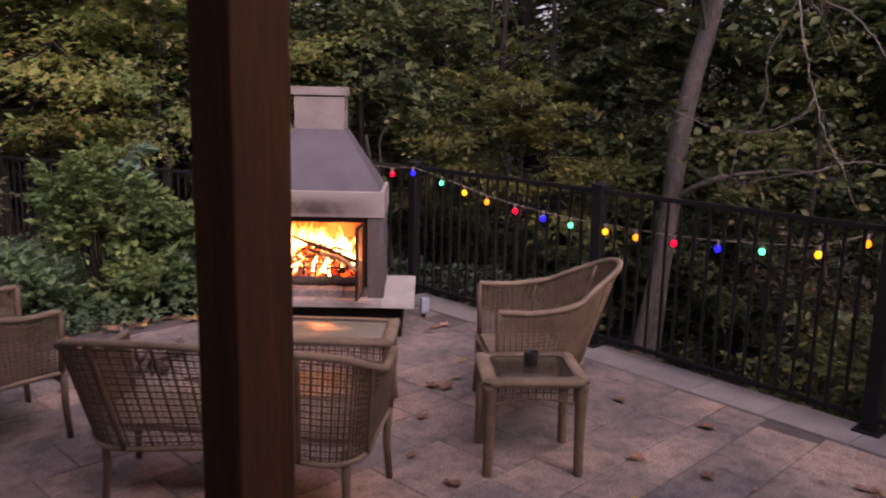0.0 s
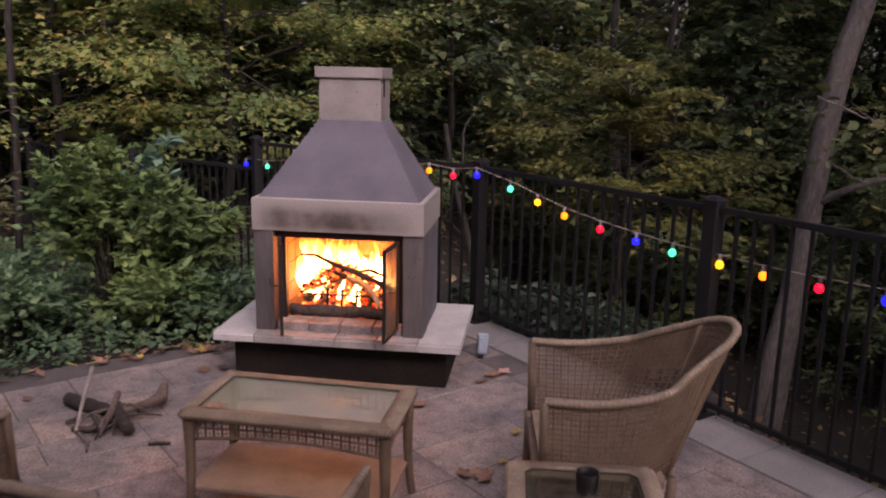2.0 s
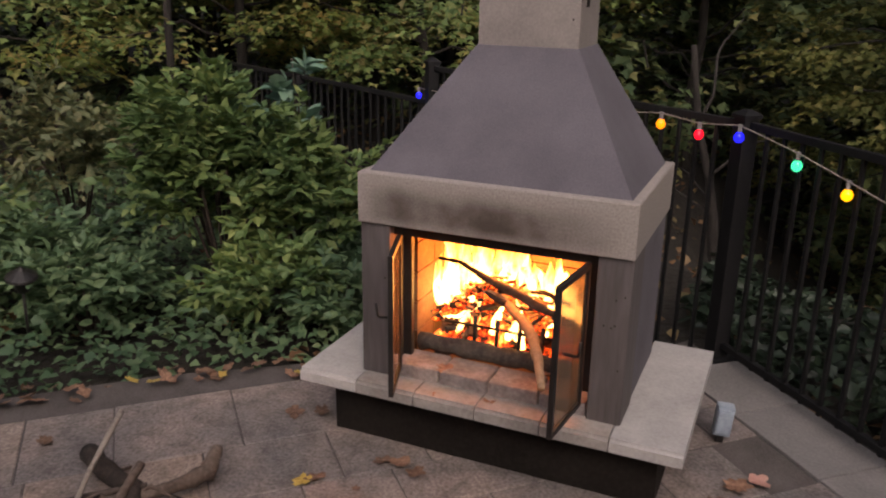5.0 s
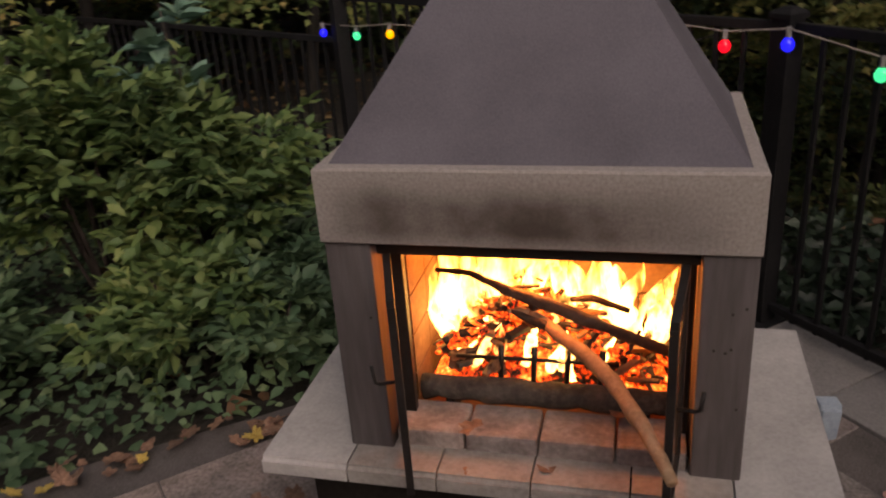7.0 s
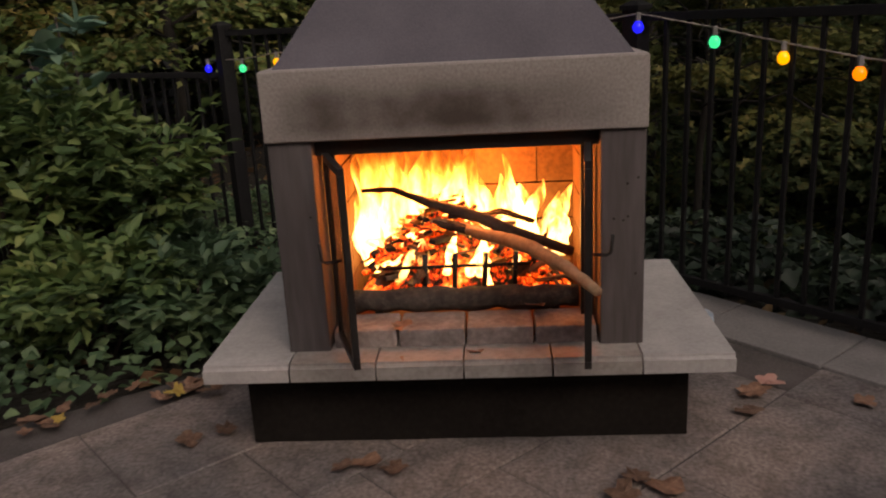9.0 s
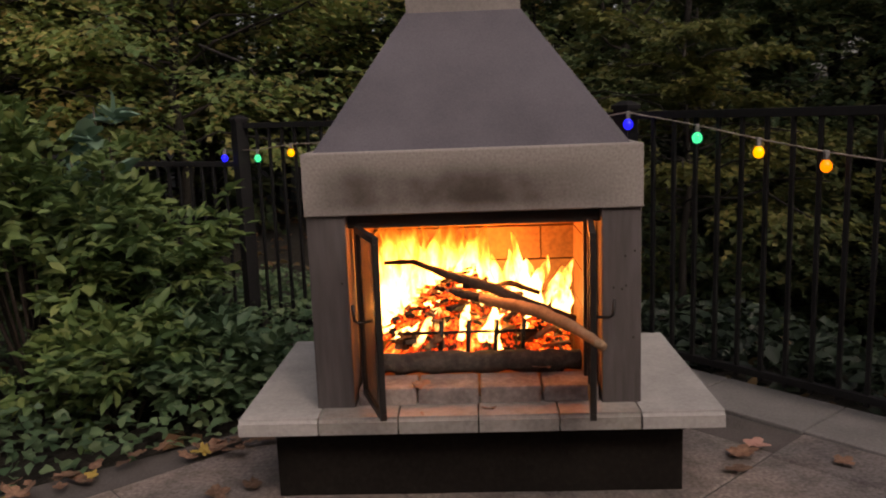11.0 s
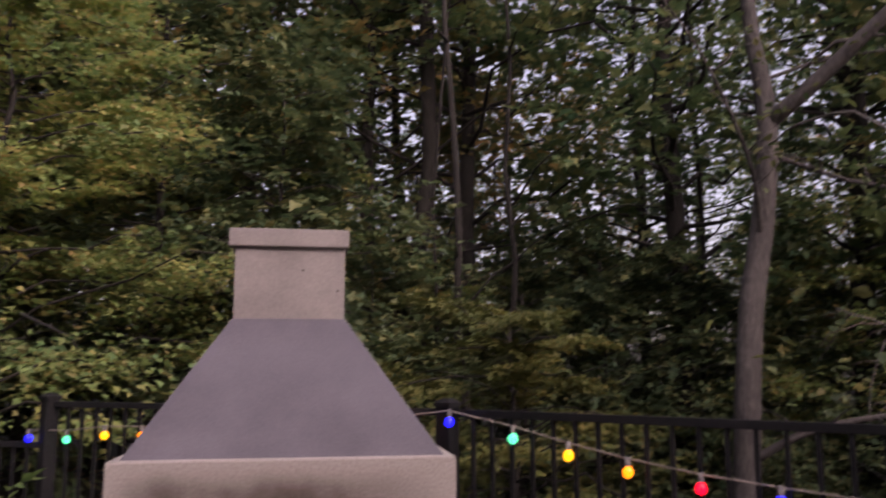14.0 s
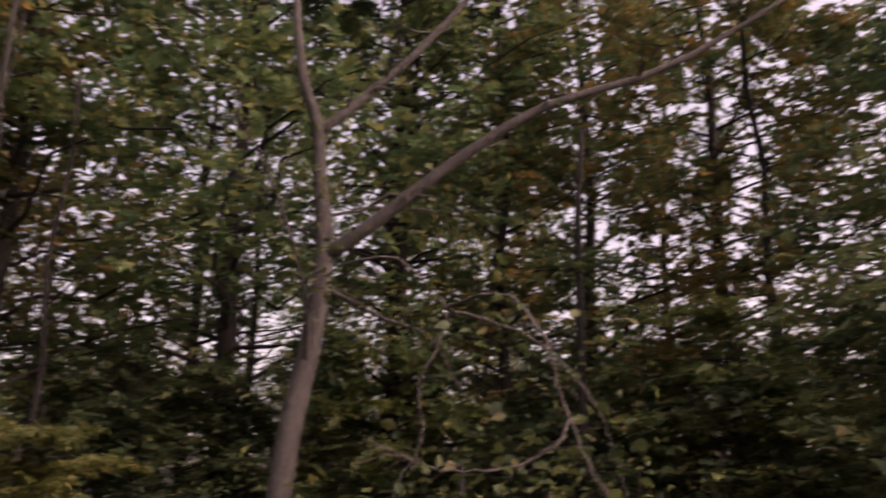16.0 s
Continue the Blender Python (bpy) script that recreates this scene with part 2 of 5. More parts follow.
GLASS, nt, b = mat("clear_glass", 0.05)
b.inputs["Transmission Weight"].default_value, b.inputs["IOR"].default_value = 1.0, 1.35
b.inputs["Base Color"].default_value = (0.8, 0.9, 0.86, 1)
TABLE_GLASS, nt, b = mat("dusty_table_glass", 0.12)
b.inputs["Transmission Weight"].default_value, b.inputs["IOR"].default_value = 1.0, 1.5
b.inputs["Base Color"].default_value = (0.85, 0.92, 0.88, 1)
f = noise_at(nt, coords(nt, (1, 1, 1), True), 9, 6)
nt.links.new(lerp_range(nt, f, 0.35, 0.75, 0.03, 0.16), b.inputs["Roughness"])
DUSTY_GLASS, nt, b = mat("dusty_coffee_table_glass", 0.1)
b.inputs["Transmission Weight"].default_value, b.inputs["IOR"].default_value = 0.86, 1.5
f = noise_at(nt, coords(nt, (1, 1, 1), True), 6, 6)
nt.links.new(ramp(nt, f, [(0.3, (0.66, 0.68, 0.56)), (0.7, (0.8, 0.82, 0.7))]), b.inputs["Base Color"])
nt.links.new(lerp_range(nt, f, 0.35, 0.75, 0.06, 0.2), b.inputs["Roughness"])
DOOR_GLASS, nt, b = mat("smoked_door_glass", 0.08)
b.inputs["Transmission Weight"].default_value, b.inputs["IOR"].default_value = 0.72, 1.5
f = noise_at(nt, coords(nt, (1, 1, 1), True), 11, 5)
nt.links.new(ramp(nt, f, [(0.3, (0.28, 0.19, 0.12)), (0.7, (0.46, 0.33, 0.22))]), b.inputs["Base Color"])

EMBER, nt, b = mat("glowing_embers", 0.9)
where = coords(nt, (1, 1, 1), True)
f = arith(nt, "ADD", arith(nt, "MULTIPLY", noise_at(nt, where, 52, 8, 0.7), 0.62), arith(nt, "MULTIPLY", noise_at(nt, where, 14, 3), 0.4))
nt.links.new(ramp(nt, f, [(0.4, (0.012, 0.009, 0.008)), (0.7, (0.1, 0.04, 0.02))]), b.inputs["Base Color"])
nt.links.new(ramp(nt, f, [(0.47, (0.0, 0.0, 0.0)), (0.53, (0.5, 0.03, 0.003)), (0.6, (1.0, 0.2, 0.02)), (0.68, (1.0, 0.52, 0.16))]), b.inputs["Emission Color"])
b.inputs["Emission Strength"].default_value = 3.2
relief(nt, b, f, 1.0, 0.01)

FLAME = bpy.data.materials.new("flame")
FLAME.use_nodes = True
nt = FLAME.node_tree
nt.nodes.remove(nt.nodes["Principled BSDF"])
where = coords(nt, (1, 1, 0.32), True)
f = noise_at(nt, where, 19, 3)
sep = nt.nodes.new("ShaderNodeSeparateXYZ")
nt.links.new(coords(nt, (1, 1, 1), True), sep.inputs[0])
height = lerp_range(nt, sep.outputs[2], 0.46, 0.9, 1.0, 0.25)
heat = arith(nt, "MULTIPLY", f, height)
em = nt.nodes.new("ShaderNodeEmission")
nt.links.new(ramp(nt, heat, [(0.12, (1.0, 0.13, 0.006)), (0.24, (1.0, 0.27, 0.025)), (0.34, (1.0, 0.42, 0.07)), (0.46, (1.0, 0.56, 0.16))]), em.inputs[0])
nt.links.new(lerp_range(nt, heat, 0.16, 0.46, 0.9, 14.0), em.inputs[1])
clear = nt.nodes.new("ShaderNodeBsdfTransparent")
mix = nt.nodes.new("ShaderNodeMixShader")
nt.links.new(lerp_range(nt, f, 0.34, 0.68, 0.0, 0.5), mix.inputs[0])
nt.links.new(clear.outputs[0], mix.inputs[1])
nt.links.new(em.outputs[0], mix.inputs[2])
nt.links.new(mix.outputs[0], nt.nodes["Material Output"].inputs[0])

MAPLE = leaf_mat("maple_leaf", [(0.17, 0.252, 0.103), (0.216, 0.3, 0.118), (0.257, 0.324, 0.124), (0.33, 0.336, 0.138), (0.41, 0.3, 0.145)], 0.48)
BEECH = leaf_mat("beech_leaf", [(0.101, 0.123, 0.044), (0.127, 0.144, 0.05), (0.153, 0.162, 0.058), (0.202, 0.175, 0.068)], 0.45)
OAK = leaf_mat("oak_leaf", [(0.071, 0.128, 0.069), (0.105, 0.168, 0.086), (0.153, 0.208, 0.102), (0.238, 0.24, 0.112)], 0.45)
AUTUMN = leaf_mat("turning_leaf", [(0.107, 0.139, 0.063), (0.156, 0.171, 0.078), (0.234, 0.194, 0.083), (0.39, 0.232, 0.09)], 0.45)
# Darker version of the oak leaf; the wood's shade is in the colour.
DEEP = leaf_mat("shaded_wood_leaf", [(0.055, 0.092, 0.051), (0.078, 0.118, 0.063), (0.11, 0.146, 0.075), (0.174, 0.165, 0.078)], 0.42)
SHRUB = leaf_mat("shrub_leaf", [(0.066, 0.121, 0.051), (0.1, 0.169, 0.069), (0.138, 0.207, 0.083), (0.199, 0.252, 0.106)], 0.35)
GREYBUSH = leaf_mat("dull_green_leaf", [(0.075, 0.1, 0.06), (0.105, 0.13, 0.078), (0.135, 0.155, 0.09), (0.18, 0.175, 0.105)], 0.35)
WILD = leaf_mat("undergrowth_leaf", [(0.051, 0.076, 0.034), (0.076, 0.106, 0.043), (0.111, 0.132, 0.051), (0.17, 0.145, 0.06)], 0.45)
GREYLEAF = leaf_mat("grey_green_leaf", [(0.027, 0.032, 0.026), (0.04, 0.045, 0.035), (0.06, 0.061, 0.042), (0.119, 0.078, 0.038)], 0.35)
BLUISH = leaf_mat("bluish_leaf", [(0.112, 0.21, 0.175), (0.168, 0.28, 0.238), (0.238, 0.35, 0.294)], 0.2)
COVER = leaf_mat("ground_cover_leaf", [(0.06, 0.115, 0.07), (0.08, 0.145, 0.088), (0.105, 0.175, 0.105), (0.15, 0.22, 0.13)], 0.3)
# Near-black green: the shade beneath the trees is put into this leaf colour.
SHADED_COVER = leaf_mat("shaded_ground_cover_leaf", [(0.012, 0.022, 0.014), (0.017, 0.031, 0.019), (0.026, 0.044, 0.027)], 0.2)
LITTER = leaf_mat("fallen_leaf", [(0.07, 0.035, 0.02), (0.12, 0.065, 0.038), (0.18, 0.11, 0.065), (0.26, 0.19, 0.1)], 0.1, 0.7)
RUSSET = two_scale("russet_fallen_leaf", (0.085, 0.042, 0.026), (0.18, 0.096, 0.06), (0.32, 0.195, 0.13), 60, 12, 0.75, 0.5, by_object=0.3)
YELLOW = two_scale("yellow_fallen_leaf", (0.3, 0.2, 0.04), (0.42, 0.29, 0.06), (0.5, 0.38, 0.1), 60, 12, 0.75, 0.5, by_object=0.2)
PINK = two_scale("pink_fallen_leaf", (0.4, 0.17, 0.13), (0.5, 0.25, 0.2), (0.56, 0.33, 0.27), 60, 12, 0.75, 0.5)

# ---- mesh helpers ----


def mesh_of(name, verts, faces, material, smooth=False):
    me = bpy.data.meshes.new(name)
    me.from_pydata([tuple(v) for v in verts], [], [tuple(f) for f in faces])
    me.materials.append(material)
    if smooth:
        me.polygons.foreach_set("use_smooth", [True] * len(me.polygons))
    me.update()
    return me


def thing(name, label, category, m=Matrix(), group="", kind=""):
    ob = new(name)
    ob.matrix_world = m
    ob.empty_display_size = 0.1
    return tagged(ob, label, category, group, kind)


def part(name, bm, material, parent, label="", smooth=False):
    """Links a bmesh or a mesh as one object under a thing or a part."""
    if isinstance(bm, bmesh.types.BMesh):
        me = bpy.data.meshes.new(name)
        bmesh.ops.recalc_face_normals(bm, faces=bm.faces)
        bm.to_mesh(me)
        bm.free()
        me.materials.append(material)
        if smooth:
            me.polygons.foreach_set("use_smooth", [True] * len(me.polygons))
    else:
        me = bm
    ob = new(name, me)
    ob.parent = parent
    return tagged(ob, label)


def box(bm, x0, x1, y0, y1, z0, z1, bevel=0.0, m=Matrix()):
    at = Matrix.Translation(((x0 + x1) / 2, (y0 + y1) / 2, (z0 + z1) / 2)) @ Matrix.Diagonal((x1 - x0, y1 - y0, z1 - z0, 1))
    made = bmesh.ops.create_cube(bm, size=1, matrix=m @ at)["verts"]
    if bevel:
        edges = list({e for v in made for e in v.link_edges})
        bmesh.ops.bevel(bm, geom=edges, offset=bevel, segments=2, affect="EDGES", profile=0.6)
    return bm


def boxed(x0, x1, y0, y1, z0, z1, bevel=0.0, m=Matrix()):
    return box(bmesh.new(), x0, x1, y0, y1, z0, z1, bevel, m)


def loft(rings, close_ends=True):
    """A bmesh skin over rings of points, all with the same count."""
    bm = bmesh.new()
    made = [[bm.verts.new(p) for p in ring] for ring in rings]
    n = len(rings[0])
    for a, c in zip(made, made[1:]):
        for i in range(n):
            bm.faces.new((a[i], a[(i + 1) % n], c[(i + 1) % n], c[i]))
    if close_ends:
        bm.faces.new(made[0][::-1])
        bm.faces.new(made[-1])
    return bm


def tube_arrays(lines, sides=5):
    """Verts and faces of tubes along lines of (point, radius)."""
    verts, faces = [], []
    for line in lines:
        pts = [Vector(p) for p, r in line]
        side = None
        start = len(verts)
        for i, (p, r) in enumerate(line):
            ahead = (pts[min(i + 1, len(pts) - 1)] - pts[max(i - 1, 0)]).normalized()
            if side is None:
                side = ahead.orthogonal().normalized()
            side = (side - ahead * side.dot(ahead)).normalized()
            up = ahead.cross(side)
            for k in range(sides):
                a = math.tau * k / sides
                verts.append(pts[i] + r * (math.cos(a) * side + math.sin(a) * up))
        n = len(line)
        for i in range(n - 1):
            for k in range(sides):
                a, c = start + i * sides + k, start + i * sides + (k + 1) % sides
                faces.append((a, c, c + sides, a + sides))
        faces.append(tuple(range(start + sides - 1, start - 1, -1)))
        faces.append(tuple(range(start + (n - 1) * sides, start + n * sides)))
    return verts, faces


def tubes(name, lines, material, sides=5, smooth=True):
    return mesh_of(name, *tube_arrays(lines, sides), material, smooth)


def leaf_mesh(name, pos, ahead, flat, length, width, material, lobed=False):
    """Many folded leaves: places, the way each points, its normal, its size; lobed ones have two side points."""
    n = len(pos)
    ahead = ahead / np.linalg.norm(ahead, axis=1)[:, None]
    side = np.cross(ahead, flat)
    side /= np.maximum(np.linalg.norm(side, axis=1), 1e-6)[:, None]
    up = np.cross(side, ahead)
    L, W = length[:, None], width[:, None]
    if lobed:
        shape = ((0.0, 0.0, 0.0), (0.42, 1.35, 0.3), (0.62, 0.5, 0.12), (1.0, 0.0, -0.3), (0.62, -0.5, 0.12), (0.42, -1.35, 0.3))
        tris = (0, 1, 2, 0, 2, 3, 0, 3, 4, 0, 4, 5)
    else:
        shape = ((0.0, 0.0, 0.0), (0.38, 1.0, 0.25), (0.72, 0.62, 0.1), (1.0, 0.0, -0.35), (0.72, -0.62, 0.1), (0.38, -1.0, 0.25))
        tris = (0, 1, 2, 0, 2, 3, 0, 3, 4, 0, 4, 5)
    v = np.stack([pos + a * L * ahead + c * W * side + e * W * up for a, c, e in shape], 1).reshape(-1, 3)
    k, m = len(shape), len(tris)
    me = bpy.data.meshes.new(name)
    me.vertices.add(k * n)
    me.vertices.foreach_set("co", v.astype(np.float32).ravel())
    me.loops.add(m * n)
    base = k * np.arange(n)[:, None]
    me.loops.foreach_set("vertex_index", (base + np.array(tris)).astype(np.int32).ravel())
    me.polygons.add(m * n // 3)
    me.polygons.foreach_set("loop_start", np.arange(0, m * n, 3, dtype=np.int32))
    me.materials.append(material)
    me.update(calc_edges=True)
    return me


def shoot_leaves(start, way, length, per, droop=0.25, tilt=0.3, fan=0.9):
    """Leaves set alternately along shoots: their places, ways and normals."""
    S = len(start)
    way = way / np.linalg.norm(way, axis=1)[:, None]
    side = np.cross(way, np.array([0, 0, 1.0]))
    side /= np.maximum(np.linalg.norm(side, axis=1), 1e-6)[:, None]
    s = np.linspace(0.12, 1.0, per)[None, :, None] + rng.normal(size=(S, per, 1)) * 0.05
    sign = np.where((np.arange(per) + rng.integers(0, 2, (S, 1))) % 2, 1.0, -1.0)[:, :, None]
    Ls = length[:, None, None]
    down = np.array([0, 0, -1.0])
    pos = start[:, None] + way[:, None] * Ls * s + droop * Ls * s * s * down + rng.normal(size=(S, per, 3)) * 0.035 * Ls
    ahead = way[:, None] * (0.35 + 0.7 * s) + side[:, None] * sign * fan * (1.05 - 0.6 * s) + droop * down + rng.normal(size=(S, per, 3)) * 0.25
    flat = np.array([0, 0, 1.0]) + 0.25 * way[:, None] + tilt * rng.normal(size=(S, per, 3))
    return pos.reshape(-1, 3), ahead.reshape(-1, 3), flat.reshape(-1, 3)


rng = np.random.default_rng(7)


def unit(n):
    v = rng.normal(size=(n, 3))
    return v / np.linalg.norm(v, axis=1)[:, None]


# ---- plan ----
POST_A, POST_B, POST_C, POST_D = (0.70, 1.38), (2.04, -0.10), (3.30, -1.62), (4.5, -3.1)
POST_L, POST_M, POST_N = (-1.46, 2.76), (-3.1, 3.6), (-4.8, 4.4)
PATIO = [(0.55, 1.55), (0.30, 1.2), (-0.75, 0.75), (-1.05, 0.5), (-1.6, 0.1), (-2.1, -0.4), (-2.6, -1.2), (-3.2, -2.6), (-3.6, -7.6), (4.6, -7.6), (4.7, -3.2), POST_C, POST_B, POST_A]


def inside(x, y, poly):
    hit = False
    for (x0, y0), (x1, y1) in zip(poly, poly[1:] + poly[:1]):
        if (y0 > y) != (y1 > y) and x < (x1 - x0) * (y - y0) / (y1 - y0) + x0:
            hit = not hit
    return hit


def beyond(x, y):
    """Metres past the patio's edge."""
    if inside(x, y, PATIO):
        return 0.0
    best = 1e9
    for (x0, y0), (x1, y1) in zip(PATIO, PATIO[1:] + PATIO[:1]):
        dx, dy = x1 - x0, y1 - y0
        s = min(1, max(0, ((x - x0) * dx + (y - y0) * dy) / (dx * dx + dy * dy)))
        best = min(best, math.hypot(x - x0 - s * dx, y - y0 - s * dy))
    return best


def land(x, y):
    d = beyond(x, y)
    right = 1 / (1 + math.exp(-(x - 0.4) * 2.2))
    shelf = 0.2 + 1.3 / (1 + math.exp((0.67 * x - 0.74 * y - 0.6) * 3))
    steep = min(3.2, max(0, d - shelf))
    fall = (-0.1 * min(d, shelf) - 0.75 * steep - 0.05 * min(10, max(0, d - shelf - 3.2))) * right - 0.045 * min(d, 10) * (1 - right)
    # Far rise added as a dark backdrop that hides the horizon sky.
    backdrop_rise = (7.0 - 4.0 * right) * min(1, max(0, (math.hypot(x, y) - 24) / 45)) ** 1.3
    return backdrop_rise - 0.06 + fall + 0.08 * min(1, d / 3) * noise.noise((x * 0.5, y * 0.5, 0)) + 0.5 * min(1, d / 25) * noise.noise((x * 0.06, y * 0.06, 3))


def ground():
    steps = [-160, -110, -80, -60, -48, -40, -34, -29, -25, -22, -19.5, -17.5, -16, -15, -14, -13, -12, -11] + [-10 + 0.25 * i for i in range(81)] + [11, 12, 13, 14, 15, 16, 17.5, 19.5, 22, 25, 29, 34, 40, 48, 60, 80, 110, 160]
    n = len(steps)
    verts = [(x, y, land(x, y)) for y in steps for x in steps]
    faces = [(j * n + i, j * n + i + 1, (j + 1) * n + i + 1, (j + 1) * n + i) for j in range(n - 1) for i in range(n - 1)]
    tagged(new("ground", mesh_of("ground", verts, faces, SOIL, True)), "dark woodland soil under fallen leaves", "ground", kind="structure")


ground()

# ---- fireplace ----


def fireplace():
    fp = thing("outdoor_fireplace", "grey stucco outdoor fireplace with pale stone mantel, burning", "fireplace")
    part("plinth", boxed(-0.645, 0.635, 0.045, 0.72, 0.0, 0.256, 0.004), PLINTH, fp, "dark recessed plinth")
    for s in (-1, 1):
        x0, x1 = sorted((s * 0.38, s * 0.498))
        part("pillar", boxed(x0, x1, 0.014, 0.2, 0.3, 0.908, 0.006), PILLAR, fp)
        x0, x1 = sorted((s * 0.40, s * 0.492))
        part("side_wall", boxed(x0, x1, 0.203, 0.66, 0.3, 0.908, 0.004), STUCCO, fp)
    part("back_wall", boxed(-0.488, 0.488, 0.6, 0.665, 0.3, 0.908, 0.004), STUCCO, fp)
    rect = lambda a, y0, y1, z: [(-a, y0, z), (a, y0, z), (a, y1, z), (-a, y1, z)]
    rings = [rect(0.496, 0.004, 0.686, 0.906), rect(0.5, 0.0, 0.69, 0.91), rect(0.5, 0.0, 0.69, 1.089), rect(0.496, 0.004, 0.686, 1.094), rect(0.445, 0.055, 0.635, 1.094), rect(0.445, 0.055, 0.635, 0.906)]
    bm = loft(rings + rings[:1], False)
    bmesh.ops.remove_doubles(bm, verts=bm.verts, dist=1e-5)
    part("mantel", bm, MANTEL, fp, "pale mantel stained by soot")
    part("smoke_shelf", boxed(-0.443, 0.443, 0.057, 0.633, 0.93, 1.06), STUCCO, fp)
    rings = [[(x0, y0, z), (x1, y0, z), (x1, y1, z), (x0, y1, z)] for x0, x1, y0, y1, z in ((-0.475, 0.475, 0.03, 0.665, 1.06), (-0.475, 0.475, 0.03, 0.665, 1.085), (-0.203, 0.177, 0.375, 0.655, 1.522))]
    hood = part("hood", loft(rings), STUCCO, fp, "tapering grey hood")
    chim = part("chimney", boxed(-0.201, 0.175, 0.378, 0.652, 1.514, 1.772, 0.004), CAST, fp, "pale chimney block")
    part("vent_slot", boxed(0.1735, 0.177, 0.45, 0.49, 1.66, 1.765, 0.001), PLINTH, chim, "dark slot in the chimney's side")
    part("chimney_cap", boxed(-0.222, 0.188, 0.36, 0.67, 1.769, 1.832, 0.006), CAST, fp)
    # hearth slabs and bricks
    xs = [-0.727, -0.482, -0.241, 0.0, 0.241, 0.482, 0.729]
    for i, (x0, x1) in enumerate(zip(xs, xs[1:])):
        deep = 0.772 if i in (0, 5) else 0.09
        bm = boxed(x0 + 0.0025, x1 - 0.0025, -0.082, deep, 0.256, 0.306, 0.0)
        edges = [e for e in bm.edges if all(v.co.y < -0.08 and v.co.z > 0.29 for v in e.verts)]
        bmesh.ops.bevel(bm, geom=edges, offset=0.012, segments=3, affect="EDGES")
        part("hearth_slab" if i in (0, 5) else "hearth_brick", bm, HEARTH if i in (0, 5) else HEARTH_BRICK, fp)
    part("hearth_bed", boxed(-0.48, 0.48, 0.094, 0.77, 0.256, 0.298), FIRELIT_BRICK, fp)
    xs = [-0.374, -0.188, 0.006, 0.2, 0.376]
    for x0, x1 in zip(xs, xs[1:]):
        part("sill_brick", boxed(x0 + 0.003, x1 - 0.003, 0.03, 0.172, 0.3, 0.358, 0.01), SILL, fp)
    # firebox lining
    part("lintel", boxed(-0.378, 0.378, 0.045, 0.09, 0.862, 0.905, 0.002), IRON, fp, "black iron lintel")
    for x in (-0.372, 0.338):
        part("jamb", boxed(x, x + 0.034, 0.11, 0.135, 0.358, 0.862, 0.002), IRON, fp, "black iron jamb")
    for row in range(5):
        z0 = 0.3 + row * 0.122
        shift = -0.12 if row % 2 else 0
        for col in range(5):
            x0, x1 = max(-0.36, -0.36 + col * 0.24 + shift), min(0.36, -0.12 + col * 0.24 + shift)
            if x1 - x0 > 0.03:
                part("firebrick", boxed(x0 + 0.002, x1 - 0.002, 0.52, 0.56, z0 + 0.002, z0 + 0.118), FIRELIT_BRICK, fp)
    for s in (-1, 1):
        for row in range(5):
            z0 = 0.3 + row * 0.122
            for y0, y1 in ((0.2, 0.36), (0.36, 0.52)):
                x0, x1 = sorted((s * 0.356, s * 0.396))
                part("firebrick", boxed(x0, x1, y0 + 0.002, y1 - 0.002, z0 + 0.002, z0 + 0.118), FIRELIT_BRICK, fp)
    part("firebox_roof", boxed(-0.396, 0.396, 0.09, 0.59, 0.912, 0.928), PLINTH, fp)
    # glass doors, swung open over the hearth
    for s, free in ((-1, (-0.266, -0.205)), (1, (0.318, -0.235))):
        hinge = Vector((s * 0.348, 0.03, 0))
        way = Vector((*free, 0)) - hinge
        w, turn = way.length, math.atan2(way.y, way.x)
        m = Matrix.Translation(hinge) @ Matrix.Rotation(turn, 4, "Z")
        bm = bmesh.new()
        for x0, x1, z0, z1 in ((0, w, 0.345, 0.365), (0, w, 0.852, 0.872), (0, 0.018, 0.365, 0.852), (w - 0.018, w, 0.365, 0.852)):
            box(bm, x0, x1, -0.009, 0.009, z0, z1, 0.002, m)
        door = part("glass_door", bm, IRON, fp, "black framed glass door, standing open")
        part("pane", boxed(0.018, w - 0.018, -0.002, 0.002, 0.365, 0.852, 0, m), DOOR_GLASS, door)
        hook = [((0.72 * w, s * 0.006, 0.622), 0.005), ((0.72 * w, s * 0.045, 0.62), 0.005), ((0.73 * w, s * 0.056, 0.628), 0.005), ((0.74 * w, s * 0.06, 0.675), 0.0045)]
        me = tubes("handle", [[(m @ Vector(p), r) for p, r in hook]], IRON, 6)
        part("handle", me, IRON, door, "bent iron handle")
    return fp


fireplace()


def log_grate():
    g = thing("log_grate", "black iron log grate in the firebox", "grate")
    part("front_bar", boxed(-0.3, 0.3, 0.19, 0.2, 0.36, 0.38, 0.003), IRON, g)
    part("cross_bar", tubes("cross_bar", [[((-0.24, 0.212, 0.483), 0.006), ((0.2, 0.212, 0.486), 0.006)]], IRON, 6), IRON, g)
    for x in (-0.26, 0.27):
        part("leg", boxed(x - 0.012, x + 0.012, 0.18, 0.45, 0.3, 0.36, 0.003), IRON, g)
    for x in (-0.12, -0.03, 0.06, 0.15):
        part("prong", tubes("prong", [[((x, 0.45, 0.375), 0.008), ((x, 0.24, 0.375), 0.008), ((x, 0.217, 0.4), 0.008), ((x + 0.008, 0.206, 0.525), 0.009)]], IRON, 6), IRON, g)


log_grate()


